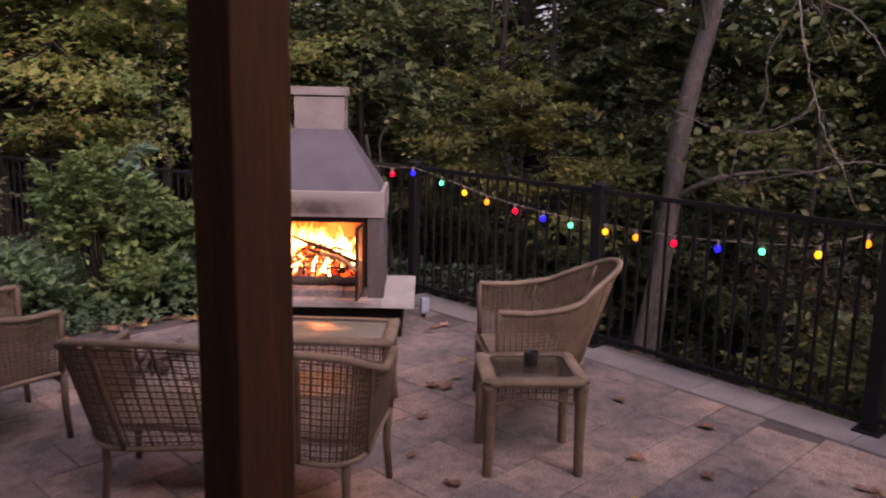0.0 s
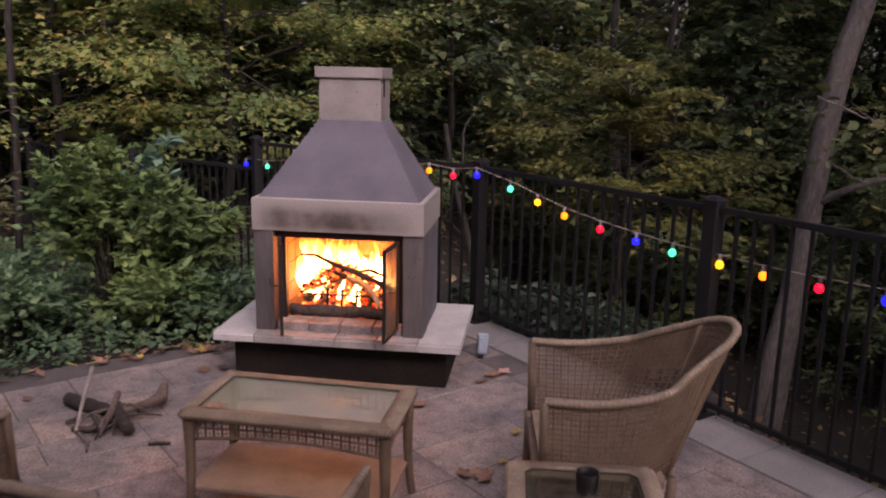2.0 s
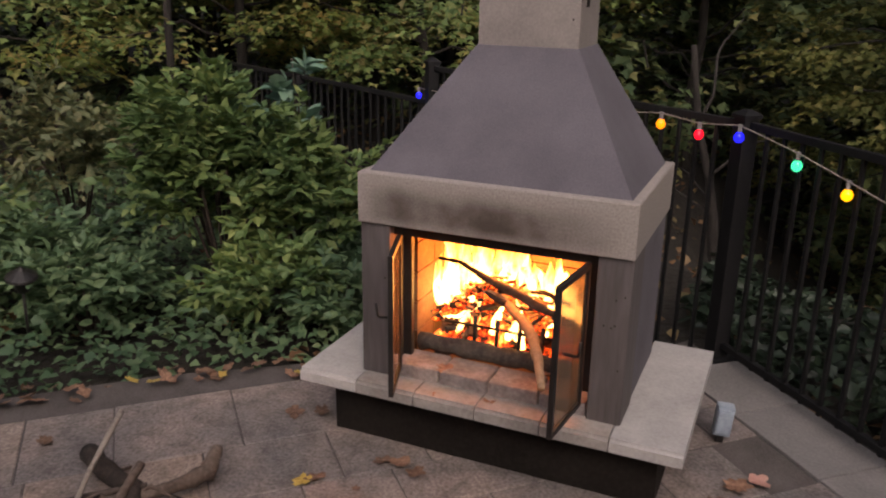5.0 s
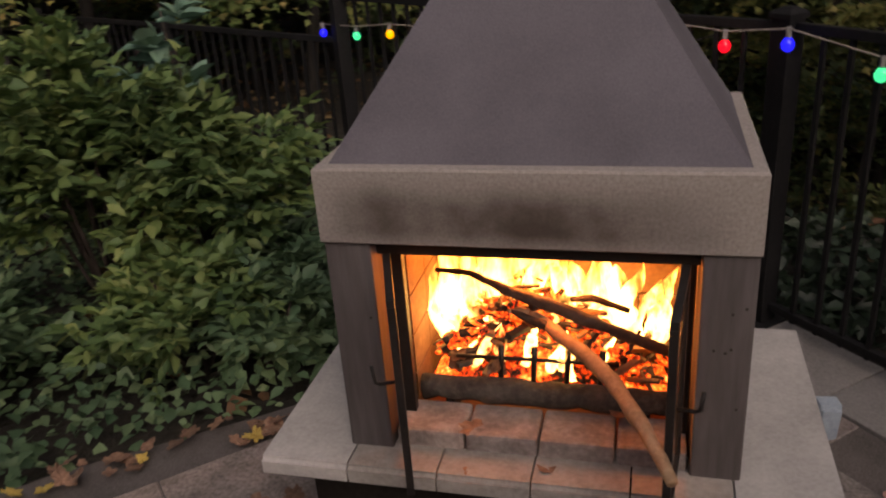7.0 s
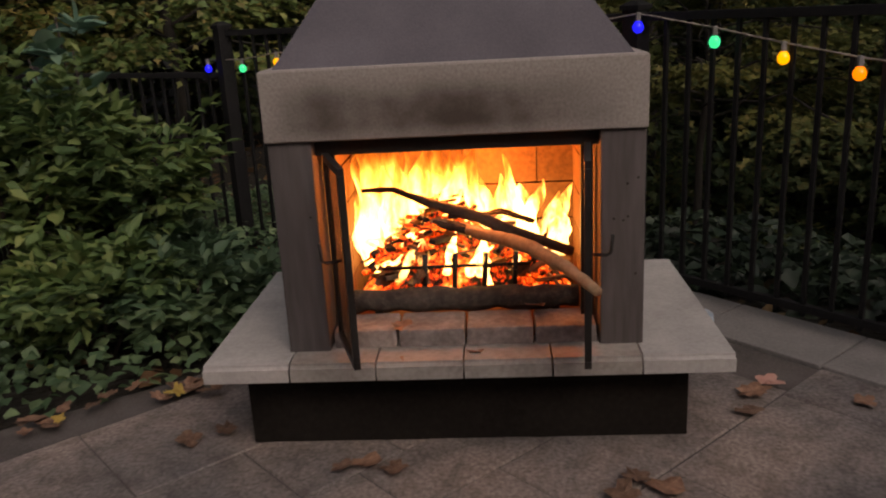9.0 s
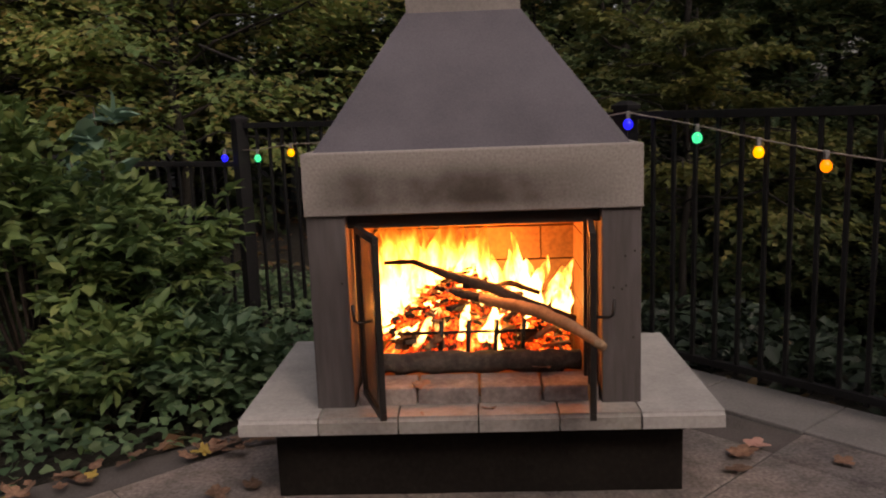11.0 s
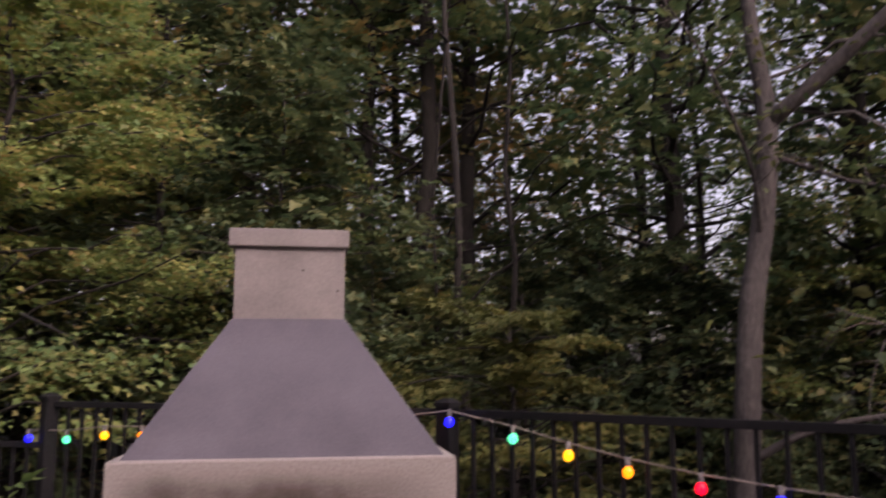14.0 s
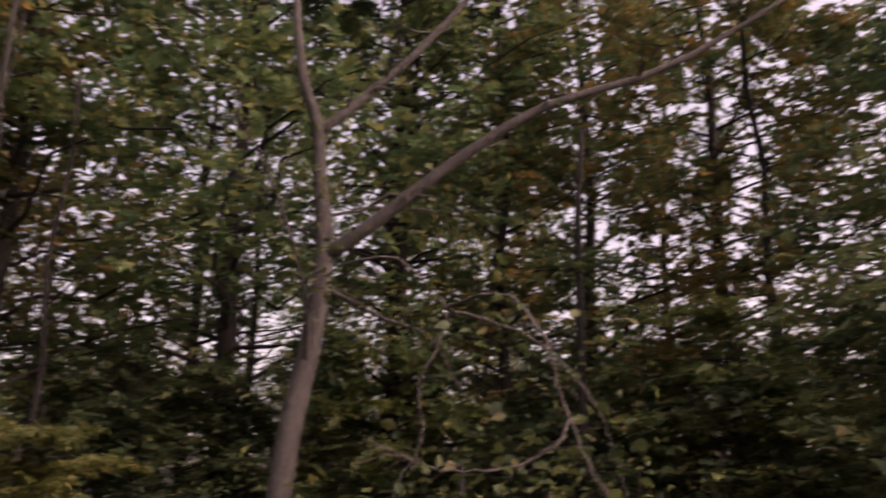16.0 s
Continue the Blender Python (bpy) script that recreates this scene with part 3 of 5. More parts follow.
def pillar_marks():
    fp = bpy.data.objects["outdoor_fireplace"]
    for x, z in ((0.45, 0.76), (0.478, 0.775), (0.44, 0.66), (0.452, 0.67), (0.415, 0.665), (0.474, 0.51), (-0.4, 0.7)):
        ring = [[(x + r * math.cos(a), y, z + r * math.sin(a)) for a in [math.tau * k / 8 for k in range(8)]] for r, y in ((0.0035, 0.0132), (0.0035, 0.016))]
        part("bolt_hole", loft(ring), CHAR, fp)
    for x, z in ((0.03, 1.69), (0.15, 1.62)):
        ring = [[(x + r * math.cos(a), y, z + r * math.sin(a)) for a in [math.tau * k / 8 for k in range(8)]] for r, y in ((0.004, 0.3772), (0.004, 0.38))]
        part("bolt_hole", loft(ring), CHAR, fp)


pillar_marks()


def rough_log(name, label, line, material, parent=None, sides=9, knots=0.12, seed=1):
    r = random.Random(seed)
    fine = []
    for (p, ra), (q, rb) in zip(line, line[1:]):
        for i in range(5):
            s = i / 5
            fine.append((Vector(p).lerp(Vector(q), s) + Vector([r.uniform(-1, 1) * ra * knots for _ in range(3)]), (ra + (rb - ra) * s) * r.uniform(1 - knots, 1 + knots)))
    fine.append(line[-1])
    me = tubes(name, [fine], material, sides)
    if parent:
        return part(name, me, material, parent)
    return tagged(new(name, me), label, "firewood")


def embers():
    r = random.Random(5)
    bm = bmesh.new()
    bmesh.ops.create_grid(bm, x_segments=40, y_segments=20, size=0.5)
    for v in bm.verts:
        x, y = v.co.x * 0.66, 0.36 + v.co.y * 0.3
        edge = max(0, 1 - (abs(v.co.x) * 2) ** 4) * max(0, 1 - (abs(v.co.y) * 2) ** 3)
        v.co = (x, y, 0.37 + edge * (0.08 + 0.15 * math.exp(-((x + 0.04) / 0.15) ** 2) + 0.03 * noise.noise((x * 18, y * 18, 1)) + 0.025 * noise.noise((x * 45, y * 45, 2))))
    me = bpy.data.meshes.new("ember_bed")
    bm.to_mesh(me)
    bm.free()
    me.materials.append(EMBER)
    tagged(new("ember_bed", me), "bed of glowing red embers in the grate", "embers", kind="stuff")
    for i in range(290):
        x, y = r.uniform(-0.3, 0.3), r.uniform(0.225, 0.43)
        z = 0.42 + r.uniform(0, 1) ** 0.55 * 0.25 * max(0, 1 - (abs(x + 0.04) / 0.33) ** 1.4)
        a, t = r.uniform(0, math.tau), r.uniform(-0.5, 0.5)
        l, w = r.uniform(0.015, 0.06), r.uniform(0.004, 0.012)
        bm = boxed(-l, l, -w, w, -w * 0.7, w * 0.7, 0.003, pose(x, y, z, math.degrees(t), math.degrees(r.uniform(-0.5, 0.5)), math.degrees(a)))
        me = bpy.data.meshes.new("charred_chunk")
        bm.to_mesh(me)
        bm.free()
        me.materials.append((EMBER, FIRELIT_BRANCH, EMBER, STICK, EMBER, CHAR, FIRELIT_BRANCH)[i % 7])
        tagged(new("charred_chunk", me), "chunk of charred glowing wood", "firewood", "embers in the grate")


embers()
rough_log("burnt_log", "ash-grey burnt log lying along the front of the grate", [((-0.335, 0.196, 0.388), 0.035), ((-0.1, 0.194, 0.39), 0.036), ((0.1, 0.195, 0.389), 0.036), ((0.338, 0.196, 0.387), 0.034)], ASH, seed=9)
rough_log("burning_branch", "pale brown branch leaning out of the fire", [((-0.06, 0.288, 0.6), 0.014), ((0.04, 0.17, 0.6), 0.019), ((0.12, 0.06, 0.607), 0.02), ((0.193, -0.054, 0.612), 0.0195), ((0.265, -0.22, 0.61), 0.017), ((0.323, -0.375, 0.6), 0.012)], FIRELIT_BRANCH, knots=0.1)
rough_log("burning_branch", "dark charred branch lying across the embers", [((-0.3, 0.28, 0.71), 0.007), ((-0.2, 0.26, 0.715), 0.009), ((-0.1, 0.245, 0.675), 0.013), ((0.03, 0.245, 0.632), 0.019), ((0.12, 0.25, 0.59), 0.017), ((0.33, 0.27, 0.5), 0.015)], STICK, seed=2)
rough_log("burning_branch", "thin charred stick on the embers", [((-0.13, 0.25, 0.63), 0.007), ((-0.04, 0.22, 0.605), 0.011), ((0.06, 0.17, 0.6), 0.015)], CHAR, seed=3)
rough_log("burning_log", "charred log lying on the grate", [((-0.28, 0.4, 0.46), 0.03), ((0.0, 0.4, 0.48), 0.034), ((0.28, 0.42, 0.46), 0.03)], CHAR, seed=4)
rough_log("burning_log", "charred log lying on the grate", [((-0.25, 0.25, 0.44), 0.02), ((-0.05, 0.3, 0.47), 0.02)], CHAR, seed=6)


rough_log("burnt_stick", "charred stick glowing on top of the fire", [((0.02, 0.34, 0.6), 0.008), ((0.12, 0.33, 0.62), 0.01), ((0.22, 0.34, 0.58), 0.008)], STICK, seed=41)
rough_log("burnt_stick", "short charred stick lying on the embers", [((-0.16, 0.27, 0.5), 0.007), ((-0.06, 0.25, 0.53), 0.009), ((0.02, 0.25, 0.5), 0.007)], STICK, seed=42)
rough_log("burnt_stick", "thin burnt stick standing in the embers", [((0.2, 0.24, 0.44), 0.006), ((0.22, 0.25, 0.5), 0.007), ((0.25, 0.27, 0.56), 0.005)], STICK, seed=43)


def flames():
    r = random.Random(11)
    fire = thing("fire", "bright yellow flames rising from burning wood", "fire")
    spots = []
    # a tall sheet of flame on one side, falling away over the heap, one tongue beyond
    for i in range(13):
        x = -0.3 + 0.027 * i + r.uniform(-0.01, 0.01)
        top = float(np.interp(x, (-0.3, -0.1, 0.0, 0.1), (0.92, 0.9, 0.86, 0.77))) * r.uniform(0.93, 1.0)
        spots.append((x, r.uniform(0.33, 0.45), 0.43, top, r.uniform(0.035, 0.06)))
    for i in range(4):
        spots.append((-0.3 + 0.028 * i, r.uniform(0.27, 0.33), 0.46, r.uniform(0.62, 0.84), r.uniform(0.03, 0.045)))
    for i in range(9):
        x = 0.07 + 0.03 * i + r.uniform(-0.008, 0.008)
        top = float(np.interp(x, (0.07, 0.2, 0.32), (0.76, 0.68, 0.59))) * r.uniform(0.92, 1.03)
        spots.append((min(x, 0.315), r.uniform(0.36, 0.45), 0.45, top, r.uniform(0.026, 0.044)))
    spots += [(0.185, 0.4, 0.5, 0.78, 0.024), (0.2, 0.38, 0.5, 0.7, 0.03), (0.29, 0.4, 0.48, 0.68, 0.026)]
    spots += [(0.05, 0.225, 0.43, 0.57, 0.022), (0.075, 0.22, 0.42, 0.55, 0.018), (0.02, 0.23, 0.45, 0.54, 0.016), (-0.12, 0.24, 0.44, 0.56, 0.018), (-0.2, 0.24, 0.43, 0.54, 0.018), (0.15, 0.25, 0.44, 0.54, 0.014), (-0.05, 0.24, 0.45, 0.58, 0.016)]
    for x, y, z0, top, w in spots:
        ph, curl = r.uniform(0, 6), r.uniform(-0.06, 0.06)
        rings = []
        for i in range(18):
            s = i / 17
            z = z0 + (top - z0) * s
            ra = w * (0.5 + 1.3 * s) * (1 - s) ** 0.75 * (1 + 0.28 * math.sin(ph * 3 + 11 * s)) + 0.0015
            cx = x + 0.05 * noise.noise((x * 5, z * 7, ph)) * (0.2 + s) + curl * s * s
            cy = y + 0.02 * math.cos(ph * 1.7 + s * 5)
            rings.append([(cx + ra * math.cos(a) * (1 + 0.3 * math.sin(3 * a + ph + 9 * s)), cy + 0.6 * ra * math.sin(a), z) for a in [math.tau * k / 12 for k in range(12)]])
        part("flame", loft(rings), FLAME, fire, smooth=True)
    lamp = new("fire_light", bpy.data.lights.new("fire_light", "POINT"))
    lamp.location = (-0.03, 0.34, 0.72)
    lamp.data.energy, lamp.data.color, lamp.data.shadow_soft_size = 36.0, (1.0, 0.25, 0.04), 0.1


flames()

# ---- fence ----


def fence_run(ends, label, top=1.17, drop=0.0, bars_to=0.06):
    f = thing("metal_fence", label, "fence")
    for i, (a, c) in enumerate(zip(ends, ends[1:])):
        a, c = Vector((*a, 0)), Vector((*c, 0))
        way = c - a
        n, turn = way.length, math.atan2(way.y, way.x)
        m = Matrix.Translation(a) @ Matrix.Rotation(turn, 4, "Z")
        for z, h in ((top - 0.02, 0.034), (0.09 - drop, 0.03)):
            part("rail", boxed(0.045, n - 0.045, -0.014, 0.014, z - h / 2, z + h / 2, 0.003, m), FENCE, f)
        count = round((n - 0.09) / 0.105)
        for k in range(1, count):
            x = 0.045 + (n - 0.09) * k / count
            part("picket", boxed(x - 0.008, x + 0.008, -0.008, 0.008, bars_to - drop, top - 0.036, 0.0, m), FENCE, f)
    return f


def fence_post(p, label, height=1.2, drop=0.0, parent=None):
    a = math.atan2(POST_B[1] - POST_A[1], POST_B[0] - POST_A[0])
    m = Matrix.Translation((*p, 0)) @ Matrix.Rotation(a, 4, "Z")
    t = thing("fence_post", label, "fence post")
    part("shaft", boxed(-0.04, 0.04, -0.04, 0.04, -drop, height - 0.02, 0.004, m), FENCE, t)
    rings = [[m @ Vector((sx * s, sy * s, z)) for sx, sy in ((-1, -1), (1, -1), (1, 1), (-1, 1))] for s, z in ((0.047, height - 0.022), (0.047, height - 0.004), (0.016, height + 0.016))]
    part("cap", loft(rings), FENCE, t)
    part("base_plate", boxed(-0.075, 0.075, -0.075, 0.075, 0.012 - drop, 0.022 - drop, 0.003, m), FENCE, t)


fence_run([POST_A, POST_B, POST_C, POST_D], "black metal picket fence along the patio's edge")
fence_run([POST_L, (-0.38, 2.07), POST_A], "black metal picket fence behind the fireplace", drop=0.15)
fence_run([POST_N, POST_M, POST_L], "black metal picket fence among the shrubs", top=0.93, drop=0.45)
for p, d in ((POST_A, 0.0), (POST_B, 0.0), (POST_C, 0.0), (POST_D, 0.0), ((-0.38, 2.07), 0.3), (POST_L, 0.4)):
    fence_post(p, "square black metal fence post with a flat cap", 1.2, d)
for p in (POST_M, POST_N):
    fence_post(p, "square black metal fence post with a flat cap", 0.96, 0.7)

# ---- string of lights ----


def string_lights():
    hues = {"blue": (0.008, 0.012, 1.0), "green": (0.0, 0.7, 0.26), "yellow": (1.0, 0.42, 0.004), "orange": (1.0, 0.23, 0.004), "red": (1.0, 0.008, 0.02)}
    order = ["blue", "green", "yellow", "orange", "red"]
    glows = {k: glow("lit_" + k + "_bulb", c, 1.7) for k, c in hues.items()}
    s = thing("string_lights", "string of lit coloured globe bulbs hung along the fence", "string lights")
    knots = [(-1.58, 2.80, 1.0), (-1.33, 2.66, 1.0), (-1.08, 2.48, 1.035), (0.316, 1.46, 1.16), (0.50, 1.40, 1.135), (0.685, 1.24, 1.165), (0.93, 1.04, 1.105), (1.117, 0.85, 1.05), (1.289, 0.64, 1.005), (1.50, 0.46, 0.963), (1.691, 0.25, 0.94), (1.87, 0.07, 0.922), (2.08, -0.15, 0.916), (2.25, -0.35, 0.914), (2.45, -0.56, 0.916), (2.68, -0.74, 0.918), (2.88, -0.95, 0.945), (3.11, -1.2, 0.98), (3.27, -1.42, 1.09)]
    hidden = [Vector(knots[2]).lerp(Vector(knots[3]), (i + 1) / 6) - Vector((0, 0, 0.03 * math.sin((i + 1) / 6 * math.pi))) for i in range(5)]
    places = [Vector(p) for p in knots[:3]] + hidden + [Vector(p) for p in knots[3:]]
    me = tubes("cable", [[(p, 0.0035) for p in places]], PALE_STICK, 5)
    part("cable", me, PALE_STICK, s, "thin pale cable")
    for i, p in enumerate(places):
        hue = order[i % 5]
        part("socket", boxed(-0.009, 0.009, -0.009, 0.009, -0.03, 0.006, 0.004, Matrix.Translation(p)), COPING, s)
        bm = bmesh.new()
        rings = [[(p.x + r * math.cos(a), p.y + r * math.sin(a), p.z - z) for a in [math.tau * k / 10 for k in range(10)]] for r, z in ((0.007, 0.026), (0.015, 0.034), (0.021, 0.045), (0.022, 0.054), (0.018, 0.066), (0.008, 0.074))]
        part("bulb", loft(rings), glows[hue], s, "lit " + hue + " globe bulb", True)


string_lights()

# ---- wicker furniture ----


def spline(points, n):
    """n + 1 points along a smooth curve through the given ones."""
    p = [Vector(q) for q in points]
    p = [2 * p[0] - p[1]] + p + [2 * p[-1] - p[-2]]
    out = []
    m = len(points) - 1
    for i in range(n + 1):
        s = i / n * m
        k = min(int(s), m - 1)
        t = s - k
        a, c, d, e = p[k : k + 4]
        out.append(0.5 * (2 * c + (d - a) * t + (2 * a - 5 * c + 4 * d - e) * t * t + (3 * c - a - 3 * d + e) * t ** 3))
    return out


def weave(name, top, low, parent, across, every=0.036, label="", thick=0.0056, thin=0.0019, dense=False):
    """A woven panel between two curves: uprights in pairs and level strands in pairs, open between."""
    n = len(top) - 1
    lines = []

    def at(i, s):
        return low[i].lerp(top[i], s)

    length = sum((top[i + 1] - top[i]).length for i in range(n))
    ups = max(6, int(length / every))

    def along(f, s):
        k = min(int(f * n), n - 1)
        return at(k, s).lerp(at(k + 1, s), f * n - k)

    for j in range(2 * ups + 1):
        f = j / (2 * ups)
        lines.append([(along(f, s / 5), thin if j % 2 else thick) for s in range(6)])
    for j in range(2 * across + 1):
        lines.append([(along(i / n, j / (2 * across)), thin if j % 2 else thick * 0.9) for i in range(n + 1)])
    if dense:
        for j in range(26):
            s = 0.62 + 0.37 * j / 25
            lines.append([(along(0.26 + 0.48 * i / 30, s), 0.0036 if j % 3 else 0.0055) for i in range(31)])
    return tagged(part(name, tubes(name, lines, WICKER, 4, False), WICKER, parent, label), kind="stuff")


def wicker_chair(name, label, m, half, depth, arm, peak, group, ribs=(), square=False):
    """A barrel armchair or settee: arms end at y = 0, the back stands at y = -depth."""
    c = thing(name, label, "chair" if half < 0.5 else "settee", m, group)
    sq = half - 0.33
    rim_pts = [(-half, 0.0, arm), (-half * 1.01, -0.2, arm - 0.005), (-half + 0.02, -0.42 * depth / 0.74, arm + 0.03), (-half + 0.09, -0.72 * depth, arm + (peak - arm) * 0.45), (-sq - 0.12, -0.94 * depth, arm + (peak - arm) * 0.88), (0, -depth, peak)]
    if square:
        rim_pts[2:5] = [(-half - 0.01, -0.5 * depth, arm + 0.02), (-half, -0.82 * depth, arm + (peak - arm) * 0.6), (-half + 0.14, -0.97 * depth, arm + (peak - arm) * 0.92)]
    rim_pts += [(-x, y, z) for x, y, z in rim_pts[-2::-1]]
    n = 56
    top = spline(rim_pts, n)
    low_pts = [(-half * 0.97, -0.01, 0.36), (-half * 0.96, -0.2, 0.35), (-half * 0.95, -0.32 * depth / 0.74, 0.34), (-half + 0.1, -0.56 * depth, 0.33), (-sq - 0.1, -0.7 * depth, 0.32), (0, -0.72 * depth, 0.32)]
    if square:
        low_pts[3:5] = [(-half + 0.05, -0.62 * depth, 0.31), (-half + 0.2, -0.74 * depth, 0.29)]
    low_pts += [(-x, y, z) for x, y, z in low_pts[-2::-1]]
    low = spline(low_pts, n)
    weave("woven_shell", top, low, c, 16, every=0.03, label="open woven wicker shell", dense=not square)
    part("rim", tubes("rim", [[(p, (0.0185, 0.0165, 0.0152, 0.0165)[k % 4]) for k, p in enumerate(spline(rim_pts, 440))]], RIM, 8), RIM, c, "thick braided wicker rim")
    part("lower_rim", tubes("lower_rim", [[(p, 0.015) for p in low]], RIM, 7), RIM, c)
    for s, i in ((-1, 0), (1, n)):
        part("front_stile", tubes("front_stile", [[(top[i], 0.017), (top[i].lerp(low[i], 0.5), 0.018), (low[i], 0.018)]], WICKER, 7), WICKER, c)
    for f in ribs:
        k = int(f * n)
        part("rib", tubes("rib", [[(top[k].lerp(low[k], s / 6) + Vector((0, -0.004, 0)), 0.013) for s in range(7)]], WICKER, 6), WICKER, c)
    # seat
    w = half * 0.93
    bm = loft([[(-w, -0.01, z), (w, -0.01, z), (w * 0.96, -0.45 * depth / 0.74, z), (w * 0.6 + sq * 0.3, -0.62 * depth, z), (-w * 0.6 - sq * 0.3, -0.62 * depth, z), (-w * 0.96, -0.45 * depth / 0.74, z)] for z in (0.345, 0.375)])
    part("seat", bm, RIM, c, "woven seat")
    part("apron", boxed(-w, w, -0.012, 0.012, 0.29, 0.345, 0.006), WICKER, c)
    for sx in (-1, 1):
        part("leg", tubes("leg", [[((sx * half * 0.96, 0.0, 0.37), 0.021), ((sx * half * 0.95, 0.0, 0.18), 0.019), ((sx * half * 0.97, 0.012, 0.0), 0.016)]], WICKER, 8), WICKER, c)
        back = (half - 0.12) if half > 0.5 else 0.2
        part("leg", tubes("leg", [[((sx * back, -0.68 * depth, 0.34), 0.02), ((sx * back, -0.67 * depth, 0.18), 0.019), ((sx * (back + 0.01), -0.7 * depth, 0.0), 0.016)]], WICKER, 8), WICKER, c)
    return c


wicker_chair("wicker_armchair", "tan wicker barrel armchair with a high sloping back", pose(1.164, -1.376, 0, 0, 0, 95), 0.335, 0.745, 0.685, 0.89, "wicker seats round the fire", (0.36, 0.64))
wicker_chair("wicker_armchair", "tan wicker barrel armchair beside the planting", pose(-1.27, -1.58, 0, 0, 0, -47), 0.335, 0.745, 0.685, 0.89, "wicker seats round the fire", (0.36, 0.64))
wicker_chair("wicker_settee", "tan wicker two-seat settee with open woven back", pose(0.018, -2.14, 0, 0, 0, -8.4), 0.655, 0.66, 0.648, 0.82, "wicker seats round the fire", (0.27, 0.42, 0.58, 0.73), True)


def wicker_table(name, label, x0, x1, y0, y1, top, cut, turn, shelf, frame_w, pane):
    """A low table: a braided border round a glass panel, woven aprons, four legs."""
    cx, cy = (x0 + x1) / 2, (y0 + y1) / 2
    t = thing(name, label, "table", pose(cx, cy, 0, 0, 0, turn))
    hx, hy = (x1 - x0) / 2, (y1 - y0) / 2
    def ring(a, e, z, k):
        return [(-a + k, -e, z), (a - k, -e, z), (a, -e + k, z), (a, e - k, z), (a - k, e, z), (-a + k, e, z), (-a, e - k, z), (-a, -e + k, z)]
    fw = frame_w
    rings = [ring(hx - fw, hy - fw, top - 0.012, cut * 0.5), ring(hx - fw, hy - fw, top + 0.002, cut * 0.5), ring(hx - fw * 0.8, hy - fw * 0.8, top + 0.006, cut * 0.6), ring(hx - 0.008, hy - 0.008, top, cut), ring(hx, hy, top - 0.012, cut), ring(hx - 0.004, hy - 0.004, top - 0.03, cut), ring(hx - fw, hy - fw, top - 0.03, cut * 0.5)]
    border = part("tabletop_border", loft(rings + [rings[0]], False), RIM, t, "braided pale wicker border")
    wraps, rw = [], random.Random(int(100 * hx))
    for sx, sy, half_l, off in ((1, 0, hx, hy), (1, 0, hx, -hy), (0, 1, hy, hx), (0, 1, hy, -hx)):
        u = -half_l + cut * 0.6 + 0.006
        side = 1 if off > 0 else -1
        while u < half_l - cut * 0.6:
            room = min(fw, half_l - abs(u) + cut * 0.2 + 0.004)
            line = []
            for v, z, lean in ((0.0, -0.024, 0.0), (-0.001, -0.008, 0.003), (0.01, 0.003, 0.006), (0.55 * room, 0.006, 0.012), (room - 0.001, 0.003, 0.018)):
                a, b = u + lean + rw.uniform(-0.001, 0.001), off - side * v
                line.append(((a, b, top + z) if sx else (b, a, top + z), 0.0042))
            wraps.append(line)
            u += 0.0105
    tagged(part("wrapped_cane", tubes("wrapped_cane", wraps, RIM, 5), RIM, border), kind="stuff")
    g = loft([ring(hx - fw + 0.004, hy - fw + 0.004, z, cut * 0.5) for z in (top - 0.01, top - 0.003)])
    part("glass_panel", g, pane, t, "dusty greenish glass panel").visible_shadow = False
    lines = [[(Vector(p), 0.004) for p in rings[1] + rings[1][:1]]]
    part("inner_cord", tubes("inner_cord", lines, CHAR, 5), CHAR, t)
    ins = 0.035
    corners = [(-hx + ins, -hy + ins), (hx - ins, -hy + ins), (hx - ins, hy - ins), (-hx + ins, hy - ins)]
    for i, (a, e) in enumerate(zip(corners, corners[1:] + corners[:1])):
        n = 16
        tops = [Vector((a[0] + (e[0] - a[0]) * k / n, a[1] + (e[1] - a[1]) * k / n, top - 0.03)) for k in range(n + 1)]
        lows = [p - Vector((0, 0, 0.095 - 0.03 * math.sin(math.pi * k / n))) for k, p in enumerate(tops)]
        weave("apron", tops, lows, t, 2, every=0.034, thick=0.006, thin=0.002)
        part("apron_rim", tubes("apron_rim", [[(p, 0.008) for p in lows]], WICKER, 6), WICKER, t)
    for x, y in corners:
        sx, sy = (1 if x > 0 else -1), (1 if y > 0 else -1)
        fat = 1.0 if shelf else 1.3
        part("leg", tubes("leg", [[((x + sx * 0.018 * (1 - k / 30) ** 4 * (1 if shelf else 0.2), y + sy * 0.018 * (1 - k / 30) ** 4 * (1 if shelf else 0.2), (top - 0.03) * k / 30), fat * (0.018 + 0.008 * (k / 30) ** 2 + (0.0012 if k % 2 else 0))) for k in range(31)]], WICKER, 8), WICKER, t)
    if shelf:
        part("shelf", boxed(-hx + 0.03, hx - 0.03, -hy + 0.03, hy - 0.03, shelf - 0.02, shelf, 0.005), SHELF, t, "woven lower shelf")
    return t


wicker_table("coffee_table", "tan wicker coffee table with a glass top", -0.23, 0.645, -1.61, -1.14, 0.485, 0.02, -3.0, 0.16, 0.062, DUSTY_GLASS)
wicker_table("side_table", "small square wicker side table with a glass top", 1.078, 1.588, -2.215, -1.765, 0.487, 0.05, 2.5, 0, 0.065, TABLE_GLASS)


